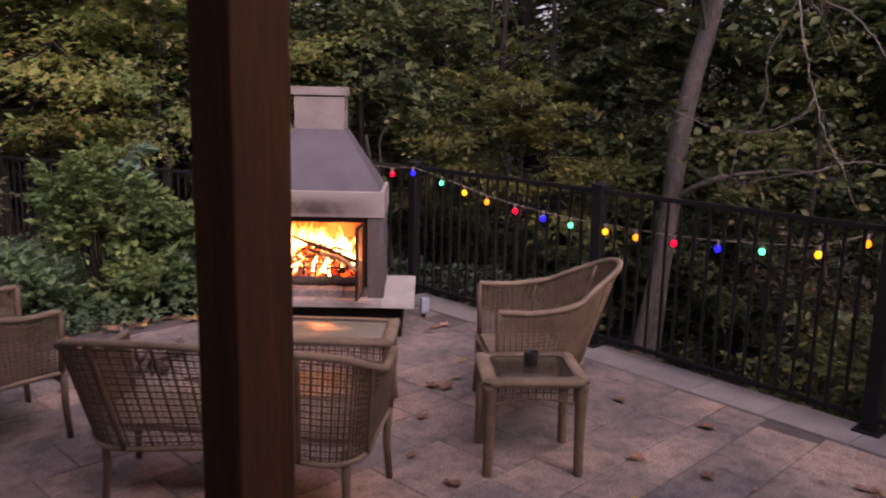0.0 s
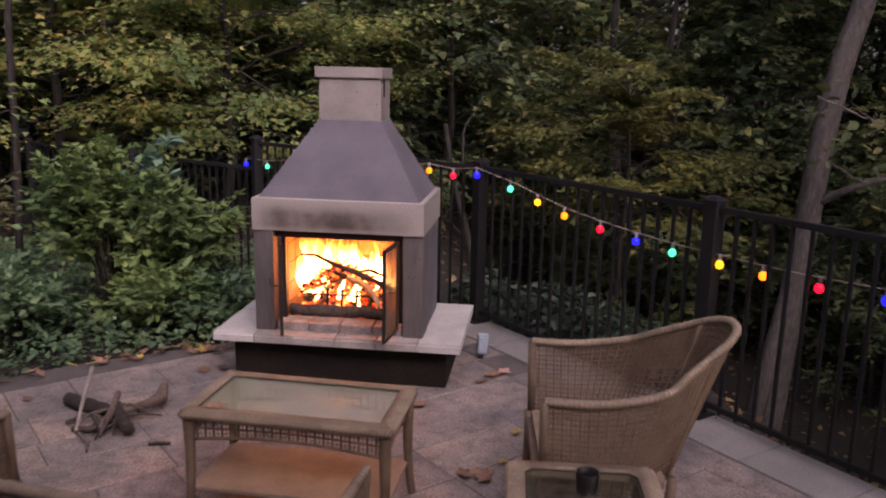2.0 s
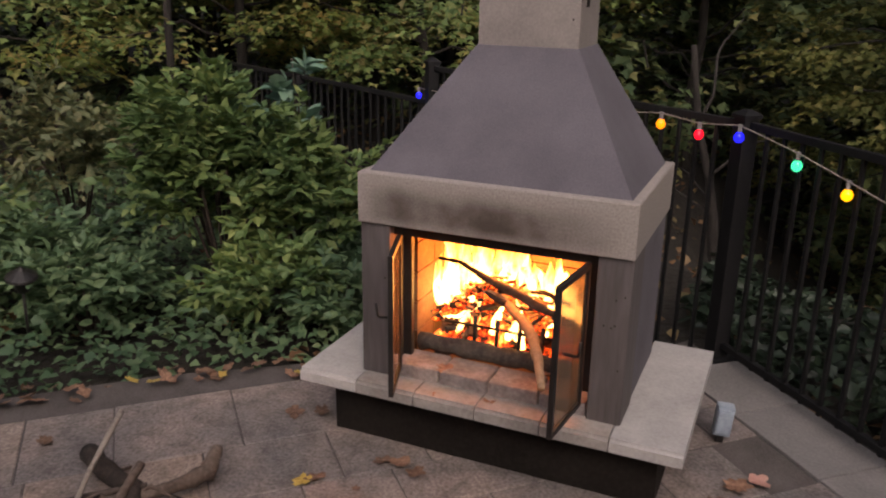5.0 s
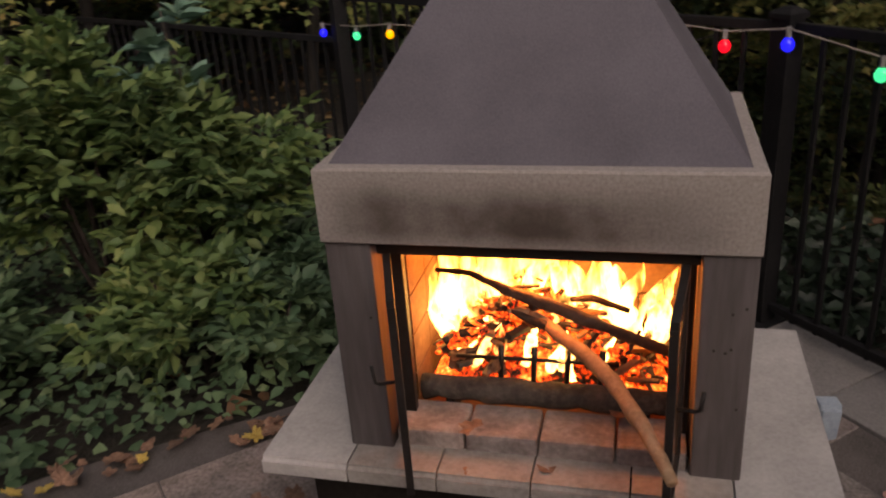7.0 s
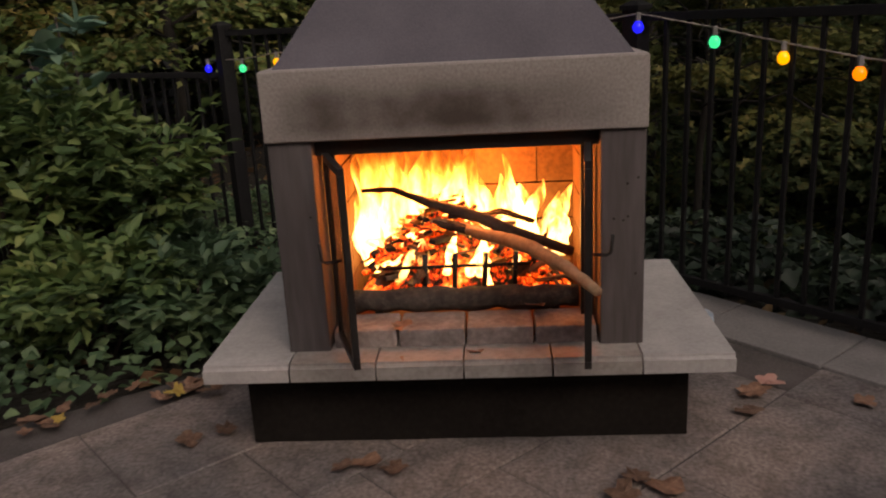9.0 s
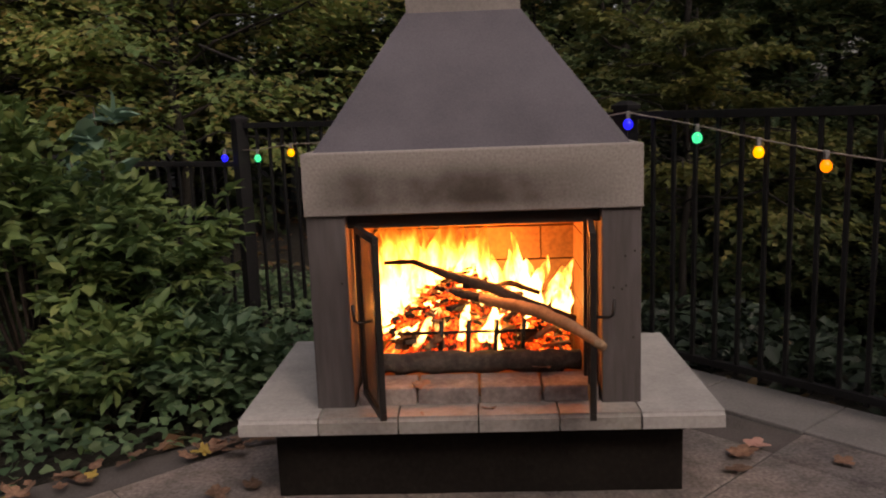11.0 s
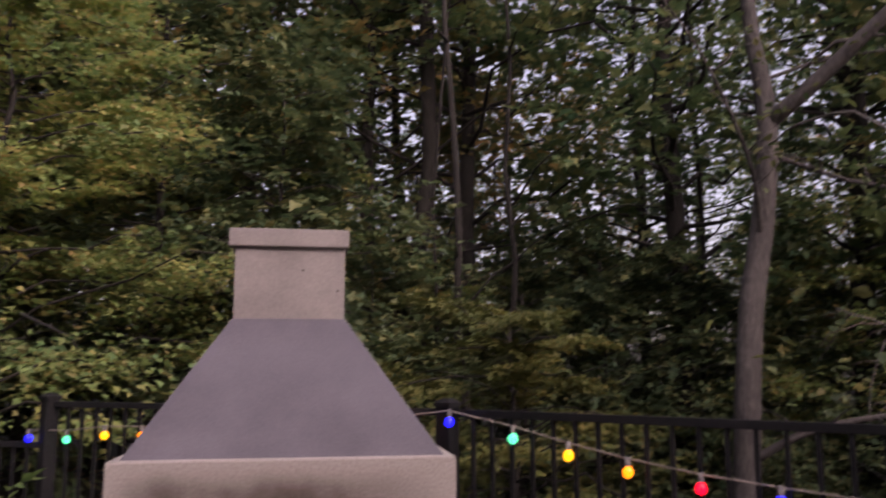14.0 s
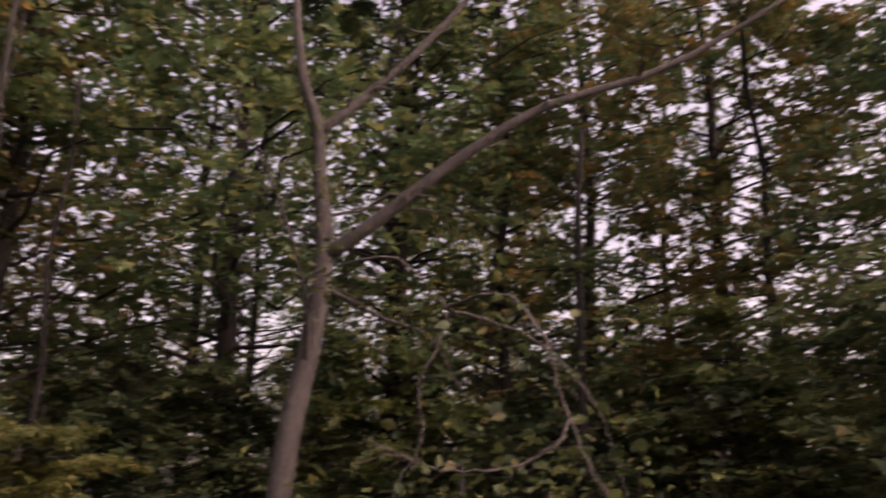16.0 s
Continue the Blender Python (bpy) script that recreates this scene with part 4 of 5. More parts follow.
def candle_cup():
    c = thing("candle_cup", "small black candle cup standing on the side table", "candle", pose(1.34, -1.96, 0.486))
    prof = ((0.033, 0.0), (0.036, 0.003), (0.0375, 0.012), (0.0385, 0.07), (0.0375, 0.0715), (0.0355, 0.07), (0.034, 0.03), (0.0305, 0.012))
    part("cup", loft([[(r * math.cos(a), r * math.sin(a), z) for a in [math.tau * k / 18 for k in range(18)]] for r, z in prof]), CUP, c, smooth=True)
    part("wax", loft([[(r * math.cos(a), r * math.sin(a), z) for a in [math.tau * k / 18 for k in range(18)]] for r, z in ((0.03, 0.012), (0.034, 0.03))]), PLINTH, c)


candle_cup()

# ---- small things ----


def porch_post():
    p = thing("porch_post", "square red-brown stained wooden porch post", "post", pose(0.388, -4.039, 0, 0, 0, 48.4))
    part("shaft", boxed(-0.078, 0.078, -0.078, 0.078, 0.0, 2.735, 0.008), STAIN, p)


porch_post()


def outlet_box():
    t = thing("outlet_box", "pale blue weatherproof outlet box on a short stake", "outlet", pose(0.798, 0.6, 0, 0, 4, 12))
    part("stake", boxed(-0.015, 0.015, -0.01, 0.01, 0.0, 0.08, 0.002), IRON, t)
    b = part("box", boxed(-0.034, 0.034, -0.026, 0.026, 0.035, 0.165, 0.008), BLUEBOX, t)
    part("cover", boxed(-0.03, 0.03, -0.038, -0.027, 0.05, 0.152, 0.005), BLUEBOX, b)


outlet_box()


def path_light():
    t = thing("path_light", "small black garden path light leaning in the plants", "path light", pose(-2.42, 0.08, -0.05, 6, 10, 0))
    part("stake", tubes("stake", [[((0, 0, 0), 0.008), ((0, 0, 0.36), 0.008)]], IRON, 6), IRON, t)
    def rnd(prof):
        return loft([[(r * math.cos(a), r * math.sin(a), z) for a in [math.tau * k / 14 for k in range(14)]] for r, z in prof])
    part("lantern", rnd(((0.03, 0.36), (0.035, 0.37), (0.035, 0.43), (0.03, 0.435))), CUP, t)
    part("shade", rnd(((0.075, 0.432), (0.07, 0.444), (0.02, 0.475), (0.006, 0.49))), IRON, t)


path_light()


def kindling():
    g = "pile of sticks on the patio"
    rows = [
        ("pale peeled stick leaning on the kindling pile", [((-1.109, -0.902, 0.02), 0.009), ((-1.16, -0.735, 0.12), 0.01), ((-1.245, -0.492, 0.2), 0.012)], PALE_STICK),
        ("dark bark-covered log lying on the patio", [((-1.344, -0.573, 0.04), 0.038), ((-1.147, -0.652, 0.045), 0.036), ((-0.963, -0.707, 0.04), 0.03)], CHAR),
        ("forked brown branch with an upturned end", [((-0.969, -0.771, 0.07), 0.018), ((-0.882, -0.606, 0.06), 0.024), ((-0.848, -0.51, 0.06), 0.034), ((-0.877, -0.41, 0.1), 0.02)], KINDLING),
        ("brown stick with a pale cut end on the pile", [((-0.963, -0.928, 0.05), 0.021), ((-0.972, -0.813, 0.09), 0.018), ((-1.017, -0.646, 0.13), 0.016)], KINDLING),
        ("thick dark piece of branch on the kindling pile", [((-1.0, -0.7, 0.09), 0.024), ((-0.93, -0.79, 0.06), 0.032), ((-0.84, -0.88, 0.036), 0.03)], CHAR),
        ("thin dark stick lying on the pile", [((-1.22, -0.81, 0.02), 0.011), ((-1.079, -0.746, 0.06), 0.012), ((-0.956, -0.692, 0.09), 0.009)], STICK),
        ("thin bent twig lying on the patio", [((-0.932, -0.77, 0.06), 0.007), ((-0.865, -0.678, 0.04), 0.006), ((-0.786, -0.64, 0.02), 0.005)], STICK),
        ("brown branch at the foot of the kindling pile", [((-1.146, -0.874, 0.02), 0.015), ((-1.047, -0.884, 0.03), 0.016), ((-0.981, -0.795, 0.04), 0.014)], STICK),
        ("crooked twig at the foot of the kindling pile", [((-1.1, -0.9, 0.02), 0.011), ((-0.99, -0.998, 0.015), 0.008), ((-0.951, -1.075, 0.01), 0.006)], KINDLING),
        ("short twig lying by the table", [((-0.705, -0.951, 0.01), 0.008), ((-0.667, -0.935, 0.012), 0.009), ((-0.604, -0.922, 0.01), 0.007)], STICK),
    ]
    rr = random.Random(64)
    for i in range(12):
        a, l = rr.uniform(0, math.tau), rr.uniform(0.06, 0.13)
        x, y, z = rr.uniform(-1.17, -0.92), rr.uniform(-0.88, -0.6), rr.uniform(0.03, 0.1)
        rows.append(("thin broken twig lying on the kindling pile", [((x - l * math.cos(a), y - l * math.sin(a), max(0.008, z - 0.05)), 0.006), ((x, y, z), 0.007), ((x + l * math.cos(a + 0.4), y + l * math.sin(a + 0.4), max(0.008, z - 0.03)), 0.004)], (STICK, CHAR, KINDLING, STICK)[i % 4]))
    for i, (label, line, material) in enumerate(rows):
        ob = rough_log("stick", label, line, material, seed=20 + i)
        tagged(ob, group=g)


kindling()


def leaf_shape(name, lobes, seed, material):
    r = random.Random(seed)
    n = lobes * 4
    verts, faces = [(0, 0, 0.008)], []
    for k in range(n):
        a = math.tau * k / n
        rad = 0.045 * (0.62 + 0.38 * abs(math.cos(lobes * a / 2))) * r.uniform(0.85, 1.12) * (1.25 if abs(a - math.pi) < 0.5 else 1)
        x, y = rad * math.cos(a) * 1.2, rad * math.sin(a)
        verts.append((x, y, 0.004 + 0.22 * abs(y) * r.uniform(0.4, 1.3) + 3.0 * x * x * r.uniform(0.2, 1.2)))
    for k in range(n):
        faces.append((0, 1 + k, 1 + (k + 1) % n))
    low = [(x, y, z - 0.0012) for x, y, z in verts]
    m = len(verts)
    faces += [tuple(m + i for i in f[::-1]) for f in faces]
    return mesh_of(name, verts + low, faces, material)


def fallen_leaves():
    r = random.Random(3)
    shapes = [leaf_shape("leaf", l, s, c) for s, (l, c) in enumerate(((5, RUSSET), (4, RUSSET), (3, RUSSET), (5, YELLOW), (4, PINK)))]
    labels = ["curled russet-brown fallen leaf on the patio"] * 3 + ["yellow fallen leaf on the patio", "pinkish fallen leaf on the patio"]
    spots = [(0.96, 0.35, 4), (0.9, 0.28, 0), (0.85, 0.15, 1), (-0.35, -0.12, 0), (-0.28, -0.1, 2), (-0.2, -0.14, 1), (0.45, -0.2, 0), (0.4, -0.28, 1), (0.52, -0.25, 2), (-0.55, -0.35, 3), (-0.52, -0.32, 0), (0.85, -1.0, 0), (0.95, -1.02, 0), (0.9, -0.98, 1), (1.9, -2.0, 0), (2.2, -2.2, 1), (2.4, -1.6, 0), (2.35, -2.5, 2), (2.9, -2.3, 0), (2.95, -2.33, 1), (2.6, -2.55, 3), (2.5, -2.5, 3), (2.0, -2.6, 0), (1.6, -2.9, 1), (1.35, -2.8, 0), (1.0, -2.7, 1), (0.95, -2.3, 2), (1.2, -2.6, 3), (2.0, -1.2, 2), (0.75, -2.0, 0), (0.8, -1.5, 2), (-1.6, -0.55, 0), (-1.5, -0.95, 4), (-1.35, -1.2, 1), (1.2, 0.2, 1), (1.35, 0.1, 2), (0.1, -0.4, 2), (0.3, -0.55, 3), (-0.75, 0.1, 0), (-0.85, 0.05, 1)]
    for x, y, k in spots:
        ob = new("fallen_leaf", shapes[k])
        ob.matrix_world = pose(x, y, 0.012, r.uniform(-8, 8), r.uniform(-8, 8), r.uniform(0, 360)) @ Matrix.Scale(r.uniform(0.6, 1.05), 4)
        tagged(ob, labels[k], "leaf", "fallen leaves on the patio")
    for i in range(30):
        x, y = (r.uniform(-1.1, 1.5), r.uniform(-1.0, -0.15)) if i < 14 else (r.uniform(1.7, 3.2), r.uniform(-3.3, -1.9))
        if not inside(x, y, PATIO) or (-1.5 < x < -0.7 and y < -0.4):
            continue
        k = r.choice((0, 1, 1, 2, 2, 2, 3))
        ob = new("fallen_leaf", shapes[k])
        ob.matrix_world = pose(x, y, 0.012, r.uniform(-10, 10), r.uniform(-10, 10), r.uniform(0, 360)) @ Matrix.Scale(r.uniform(0.25, 0.6), 4)
        tagged(ob, ("small " + labels[k]), "leaf", "fallen leaves on the patio")
    # leaves blown against the planting
    edge = [Vector((*p, 0)) for p in ((-0.78, 0.5), (-1.05, 0.42), (-1.6, 0.02), (-2.1, -0.48), (-2.6, -1.25))]
    for i in range(84):
        s = r.uniform(0, len(edge) - 1.01)
        p = edge[int(s)].lerp(edge[int(s) + 1], s % 1)
        ob = new("fallen_leaf", shapes[r.choice((0, 0, 0, 1, 1, 1, 2, 2, 3))])
        ob.matrix_world = pose(p.x + r.uniform(-0.1, 0.12), p.y + r.uniform(-0.12, 0.08), 0.014 + r.uniform(0, 0.02), r.uniform(-28, 28), r.uniform(-28, 28), r.uniform(0, 360)) @ Matrix.Scale(r.uniform(0.38, 0.85), 4)
        tagged(ob, "dry fallen leaf at the edge of the planting", "leaf", "fallen leaves at the planting")
    for x, y, z, k, sc, label in ((-0.165, 0.06, 0.352, 0, 0.75, "dry leaf lying on the fireplace sill"), (0.205, 0.15, 0.372, 2, 0.8, "pale dry leaf propped on the fireplace sill"), (-0.16, -0.045, 0.301, 1, 0.4, "small dry leaf on the hearth bricks"), (0.03, -0.01, 0.301, 2, 0.6, "curled dark leaf on the hearth bricks")):
        ob = new("fallen_leaf", shapes[k])
        ob.matrix_world = pose(x, y, z, 10, 5, 60 * k + 20) @ Matrix.Scale(sc, 4)
        tagged(ob, label, "leaf")
    for i in range(9):
        ob = new("dry_leaf", shapes[i % 3])
        ob.matrix_world = pose(r.uniform(-0.3, -0.1) if i < 6 else r.uniform(0.05, 0.28), r.uniform(0.2, 0.25), r.uniform(0.43, 0.47), r.uniform(20, 80), r.uniform(-30, 30), r.uniform(0, 360)) @ Matrix.Scale(r.uniform(0.4, 0.75), 4)
        tagged(ob, "curled dry leaf on the edge of the fire", "leaf", "leaves in the grate")
    ob = new("fallen_leaf", shapes[0])
    ob.matrix_world = pose(-0.1, -1.52, 0.489, 0, 0, 40) @ Matrix.Scale(0.8, 4)
    tagged(ob, "dry russet leaf lying on the glass table top", "leaf")


fallen_leaves()

# ---- plants ----


def shrub(name, label, x, y, h, r, leaves, size, material, category="shrub", z0=None):
    z0 = land(x, y) if z0 is None else z0
    t = thing(name, label, category, pose(x, y, z0))
    rr = random.Random(int(100 * (x + 7 * y)) + 1)
    lines, tips = [], []
    for i in range(14):
        a, lean = rr.uniform(0, math.tau), rr.uniform(0.1, 1.0)
        tip = Vector((math.cos(a) * r * lean, math.sin(a) * r * lean, h * rr.uniform(0.55, 1.0) * (1.05 - 0.3 * lean)))
        midp = tip * 0.5 + Vector((0, 0, 0.12 * h))
        lines.append([((0.03 * math.cos(a), 0.03 * math.sin(a), 0), 0.012), (midp, 0.008), (tip, 0.004)])
        tips += [(midp, tip)] * 2
    tagged(part("stem", tubes("stem", lines, STICK, 5), STICK, t), kind="stuff")
    per = 9
    n = max(12, leaves // per)
    k = rng.integers(0, len(tips), n)
    a = np.array([tips[i][0] for i in k])
    c = np.array([tips[i][1] for i in k])
    u = rng.beta(2.0, 1.2, n)[:, None]
    start = a * (1 - u) + c * u + rng.normal(size=(n, 3)) * np.array([0.13 * r, 0.13 * r, 0.06 * h])
    way = (c - a) / np.linalg.norm(c - a, axis=1)[:, None] * 0.5 + start * np.array([0.7, 0.7, 0.15]) / r + 0.55 * rng.normal(size=(n, 3)) + np.array([0, 0, 0.25])
    pos, out, flat = shoot_leaves(start, way, np.maximum(0.11, 0.3 * r) * rng.uniform(0.7, 1.4, n), per, 0.3, 0.4)
    pos[:, 2] = np.maximum(pos[:, 2], 0.03)
    n = len(pos)
    L = size * rng.uniform(0.6, 1.25, n)
    part("foliage", leaf_mesh("foliage", pos, out, flat, L, L * rng.uniform(0.22, 0.34, n), material), material, t)
    return t


def scatter(name, label, region, n, size, material, hi, category="plants"):
    """Low plants over a stretch of ground."""
    x0, x1, y0, y1, test = region
    xs, ys = rng.uniform(x0, x1, 4 * n), rng.uniform(y0, y1, 4 * n)
    keep = [(x, y) for x, y in zip(xs, ys) if test(x, y)][:n]
    p = np.array([(x, y, land(x, y) + 0.02) for x, y in keep])
    m = len(p)
    tall = np.array([0.5 + 0.5 * noise.noise((x * 1.7, y * 1.7, 5)) for x, y in keep])
    p[:, 2] += hi * rng.uniform(0.1, 1, m) * np.clip(tall + 0.25, 0.15, 1.2)
    ahead = unit(m) * np.array([1, 1, 0.3])
    flat = np.array([0, 0, 1.0]) + 0.45 * rng.normal(size=(m, 3))
    L = size * rng.uniform(0.55, 1.3, m)
    tagged(new(name, leaf_mesh(name, p, ahead, flat, L, L * rng.uniform(0.3, 0.45, m), material)), label, category, kind="stuff")


scatter("ground_cover", "dense dark green ground cover beside the patio", (-6, -0.5, -3, 4.2, lambda x, y: not inside(x, y, PATIO) and (y - 0.3) > 0.9 * (x + 1.2) - 0.3 - 3), 22000, 0.056, COVER, 0.26)
# The cover behind the fence carries its tree shade in its colour.
scatter("shaded_ground_cover", "green ground cover behind the fence, coloured dark for tree shade", (0.5, 3.0, -0.4, 4.5, lambda x, y: not inside(x, y, PATIO) and 0.16 < beyond(x, y) < 1.3 + 0.5 * noise.noise((x, y, 9)) and 0.67 * x - 0.74 * y < 0.55 + 0.5 * noise.noise((x * 1.4, y * 1.4, 2))), 2600, 0.075, SHADED_COVER, 0.24)
scatter("leaf_litter", "brown fallen leaves on the woodland floor", (-14, 16, -4, 18, lambda x, y: not inside(x, y, PATIO)), 9000, 0.1, LITTER, 0.03, "leaf litter")

SH = [
    (-1.98, 1.1, 1.48, 0.5, 3000, SHRUB), (-1.68, 1.45, 1.16, 0.44, 2400, SHRUB), (-2.75, 0.55, 0.6, 0.5, 1500, COVER), (-2.15, 1.65, 1.2, 0.5, 2200, SHRUB),
    (-1.3, 1.3, 0.42, 0.28, 800, COVER), (-1.5, 0.85, 0.55, 0.35, 1200, SHRUB), (-3.4, 0.0, 1.0, 0.55, 1800, SHRUB), (-3.6, 1.5, 1.3, 0.6, 1800, GREYBUSH), (-2.3, 0.35, 0.5, 0.4, 1100, COVER), (-0.95, 1.05, 0.3, 0.26, 500, COVER), (-4.4, -0.8, 1.1, 0.6, 1500, SHRUB), (-1.15, 0.85, 0.4, 0.3, 800, COVER),
]
for x, y, h, r, n, material in SH:
    shrub("shrub", "leafy green garden shrub beside the patio", x, y, h, r, int(1.5 * n), 0.072, material)
shrub("tall_weed", "tall weed with bluish leaves above the shrubs", -1.83, 1.66, 1.62, 0.24, 150, 0.13, BLUISH, "weed")

BACK = [(4.4, -0.7, 1.6, 0.8), (5.4, -1.8, 1.8, 0.9), (4.4, 1.0, 1.7, 0.8), (5.6, 0.2, 2.1, 1.0), (6.6, -1.2, 2.3, 1.0), (6.2, 3.4, 2.0, 1.0), (7.6, 1.6, 2.4, 1.1), (2.4, 5.2, 1.2, 0.8)]
for x, y, h, r in BACK:
    shrub("wild_shrub", "wild yellow-green undergrowth shrub behind the fence", x, y, h, r, 1700, 0.1, WILD)
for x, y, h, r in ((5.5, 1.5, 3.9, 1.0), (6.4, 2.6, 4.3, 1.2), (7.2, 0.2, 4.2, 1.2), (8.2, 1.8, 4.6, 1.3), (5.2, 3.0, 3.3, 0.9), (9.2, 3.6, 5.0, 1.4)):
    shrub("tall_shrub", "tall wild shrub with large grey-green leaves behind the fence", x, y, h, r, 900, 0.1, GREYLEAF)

# ---- trees ----


def limb_line(start, end, r0, r1, sag, rr, n=6, wob=0.05):
    a, c = Vector(start), Vector(end)
    d = (c - a).length
    out = []
    for i in range(n + 1):
        s = i / n
        p = a.lerp(c, s) + Vector((0, 0, sag * d * math.sin(math.pi * s)))
        if 0 < i < n:
            p += Vector([rr.uniform(-1, 1) * wob * d / 2 for _ in range(3)])
        out.append((p, r0 + (r1 - r0) * s))
    return out


def tree(name, label, h, r0, clear, reach, sprays, per, size, material, bark, seed, flatness=0.14, lean=(0, 0), spread=0.9):
    """A trunk that tapers, limbs, and a crown of leafy sprays in layers."""
    rr = random.Random(seed)
    t = thing(name, label, "tree")
    trunk = limb_line((0, 0, -0.4), (lean[0], lean[1], h), r0, r0 * 0.2, 0, rr, 9, 0.02)
    part("trunk", tubes("trunk", [trunk], bark, 10), bark, t)
    limbs, sprig = [], []
    for i in range(sprays):
        z = clear + (h - clear) * (i + rr.random()) / sprays
        s = z / h
        a = i * 2.4 + rr.uniform(-0.5, 0.5)
        far = reach * rr.uniform(0.35, 1.0) * (1.1 - 0.55 * max(0, (z - clear) / (h - clear)) ** 1.5)
        base = Vector((lean[0] * s, lean[1] * s, z))
        tip = base + Vector((math.cos(a) * far, math.sin(a) * far, far * rr.uniform(-0.05, 0.4)))
        limbs.append(limb_line(base, tip, r0 * 0.28 * (1.1 - 0.7 * s), 0.008, 0.08, rr, 5, 0.1))
        sprig.append((base, tip, far))
    tagged(part("branchwork", tubes("branchwork", limbs, bark, 5), bark, t), kind="stuff")
    start, way, length = [], [], []
    leaf_count = 12
    for base, tip, far in sprig:
        n = max(3, int(per * rr.uniform(0.4, 1.6) / leaf_count))
        d = np.array((tip - base).normalized())
        side = np.array([d[1], -d[0], 0.0])
        u = rng.uniform(0.35, 1.0, n)[:, None]
        swing = rng.uniform(-1.25, 1.25, n)[:, None]
        start.append(np.array(base) * (1 - u) + np.array(tip) * u + rng.normal(size=(n, 3)) * np.array([0.05, 0.05, flatness * 0.5]) * (0.5 + 0.4 * far))
        way.append(d * np.cos(swing) + side * np.sin(swing) + np.array([0, 0, 1.0]) * rng.normal(size=(n, 1)) * (0.08 + 0.6 * flatness))
        length.append(far * spread * rng.uniform(0.2, 0.46, n) + 1.5 * size)
    pos, ahead, flat = shoot_leaves(np.concatenate(start), np.concatenate(way), np.concatenate(length), leaf_count, 0.16, 0.28)
    n = len(pos)
    L = size * rng.uniform(0.6, 1.3, n)
    part("crown", leaf_mesh("crown", pos, ahead, flat, L, L * rng.uniform(0.26, 0.38, n), material, True), material, t)
    return t


def stand(kinds, spots, group):
    """Trees of a few kinds: the first of each is moved to its spot, the others are copies."""
    used = set()
    for kind, x, y, turn, scale in spots:
        at = pose(x, y, land(x, y), 0, 0, turn)
        if kind in used:
            copy_thing(kinds[kind], at).scale = (scale,) * 3
        else:
            used.add(kind)
            tagged(kinds[kind], group=group)
            kinds[kind].matrix_world = at @ Matrix.Scale(scale, 4)


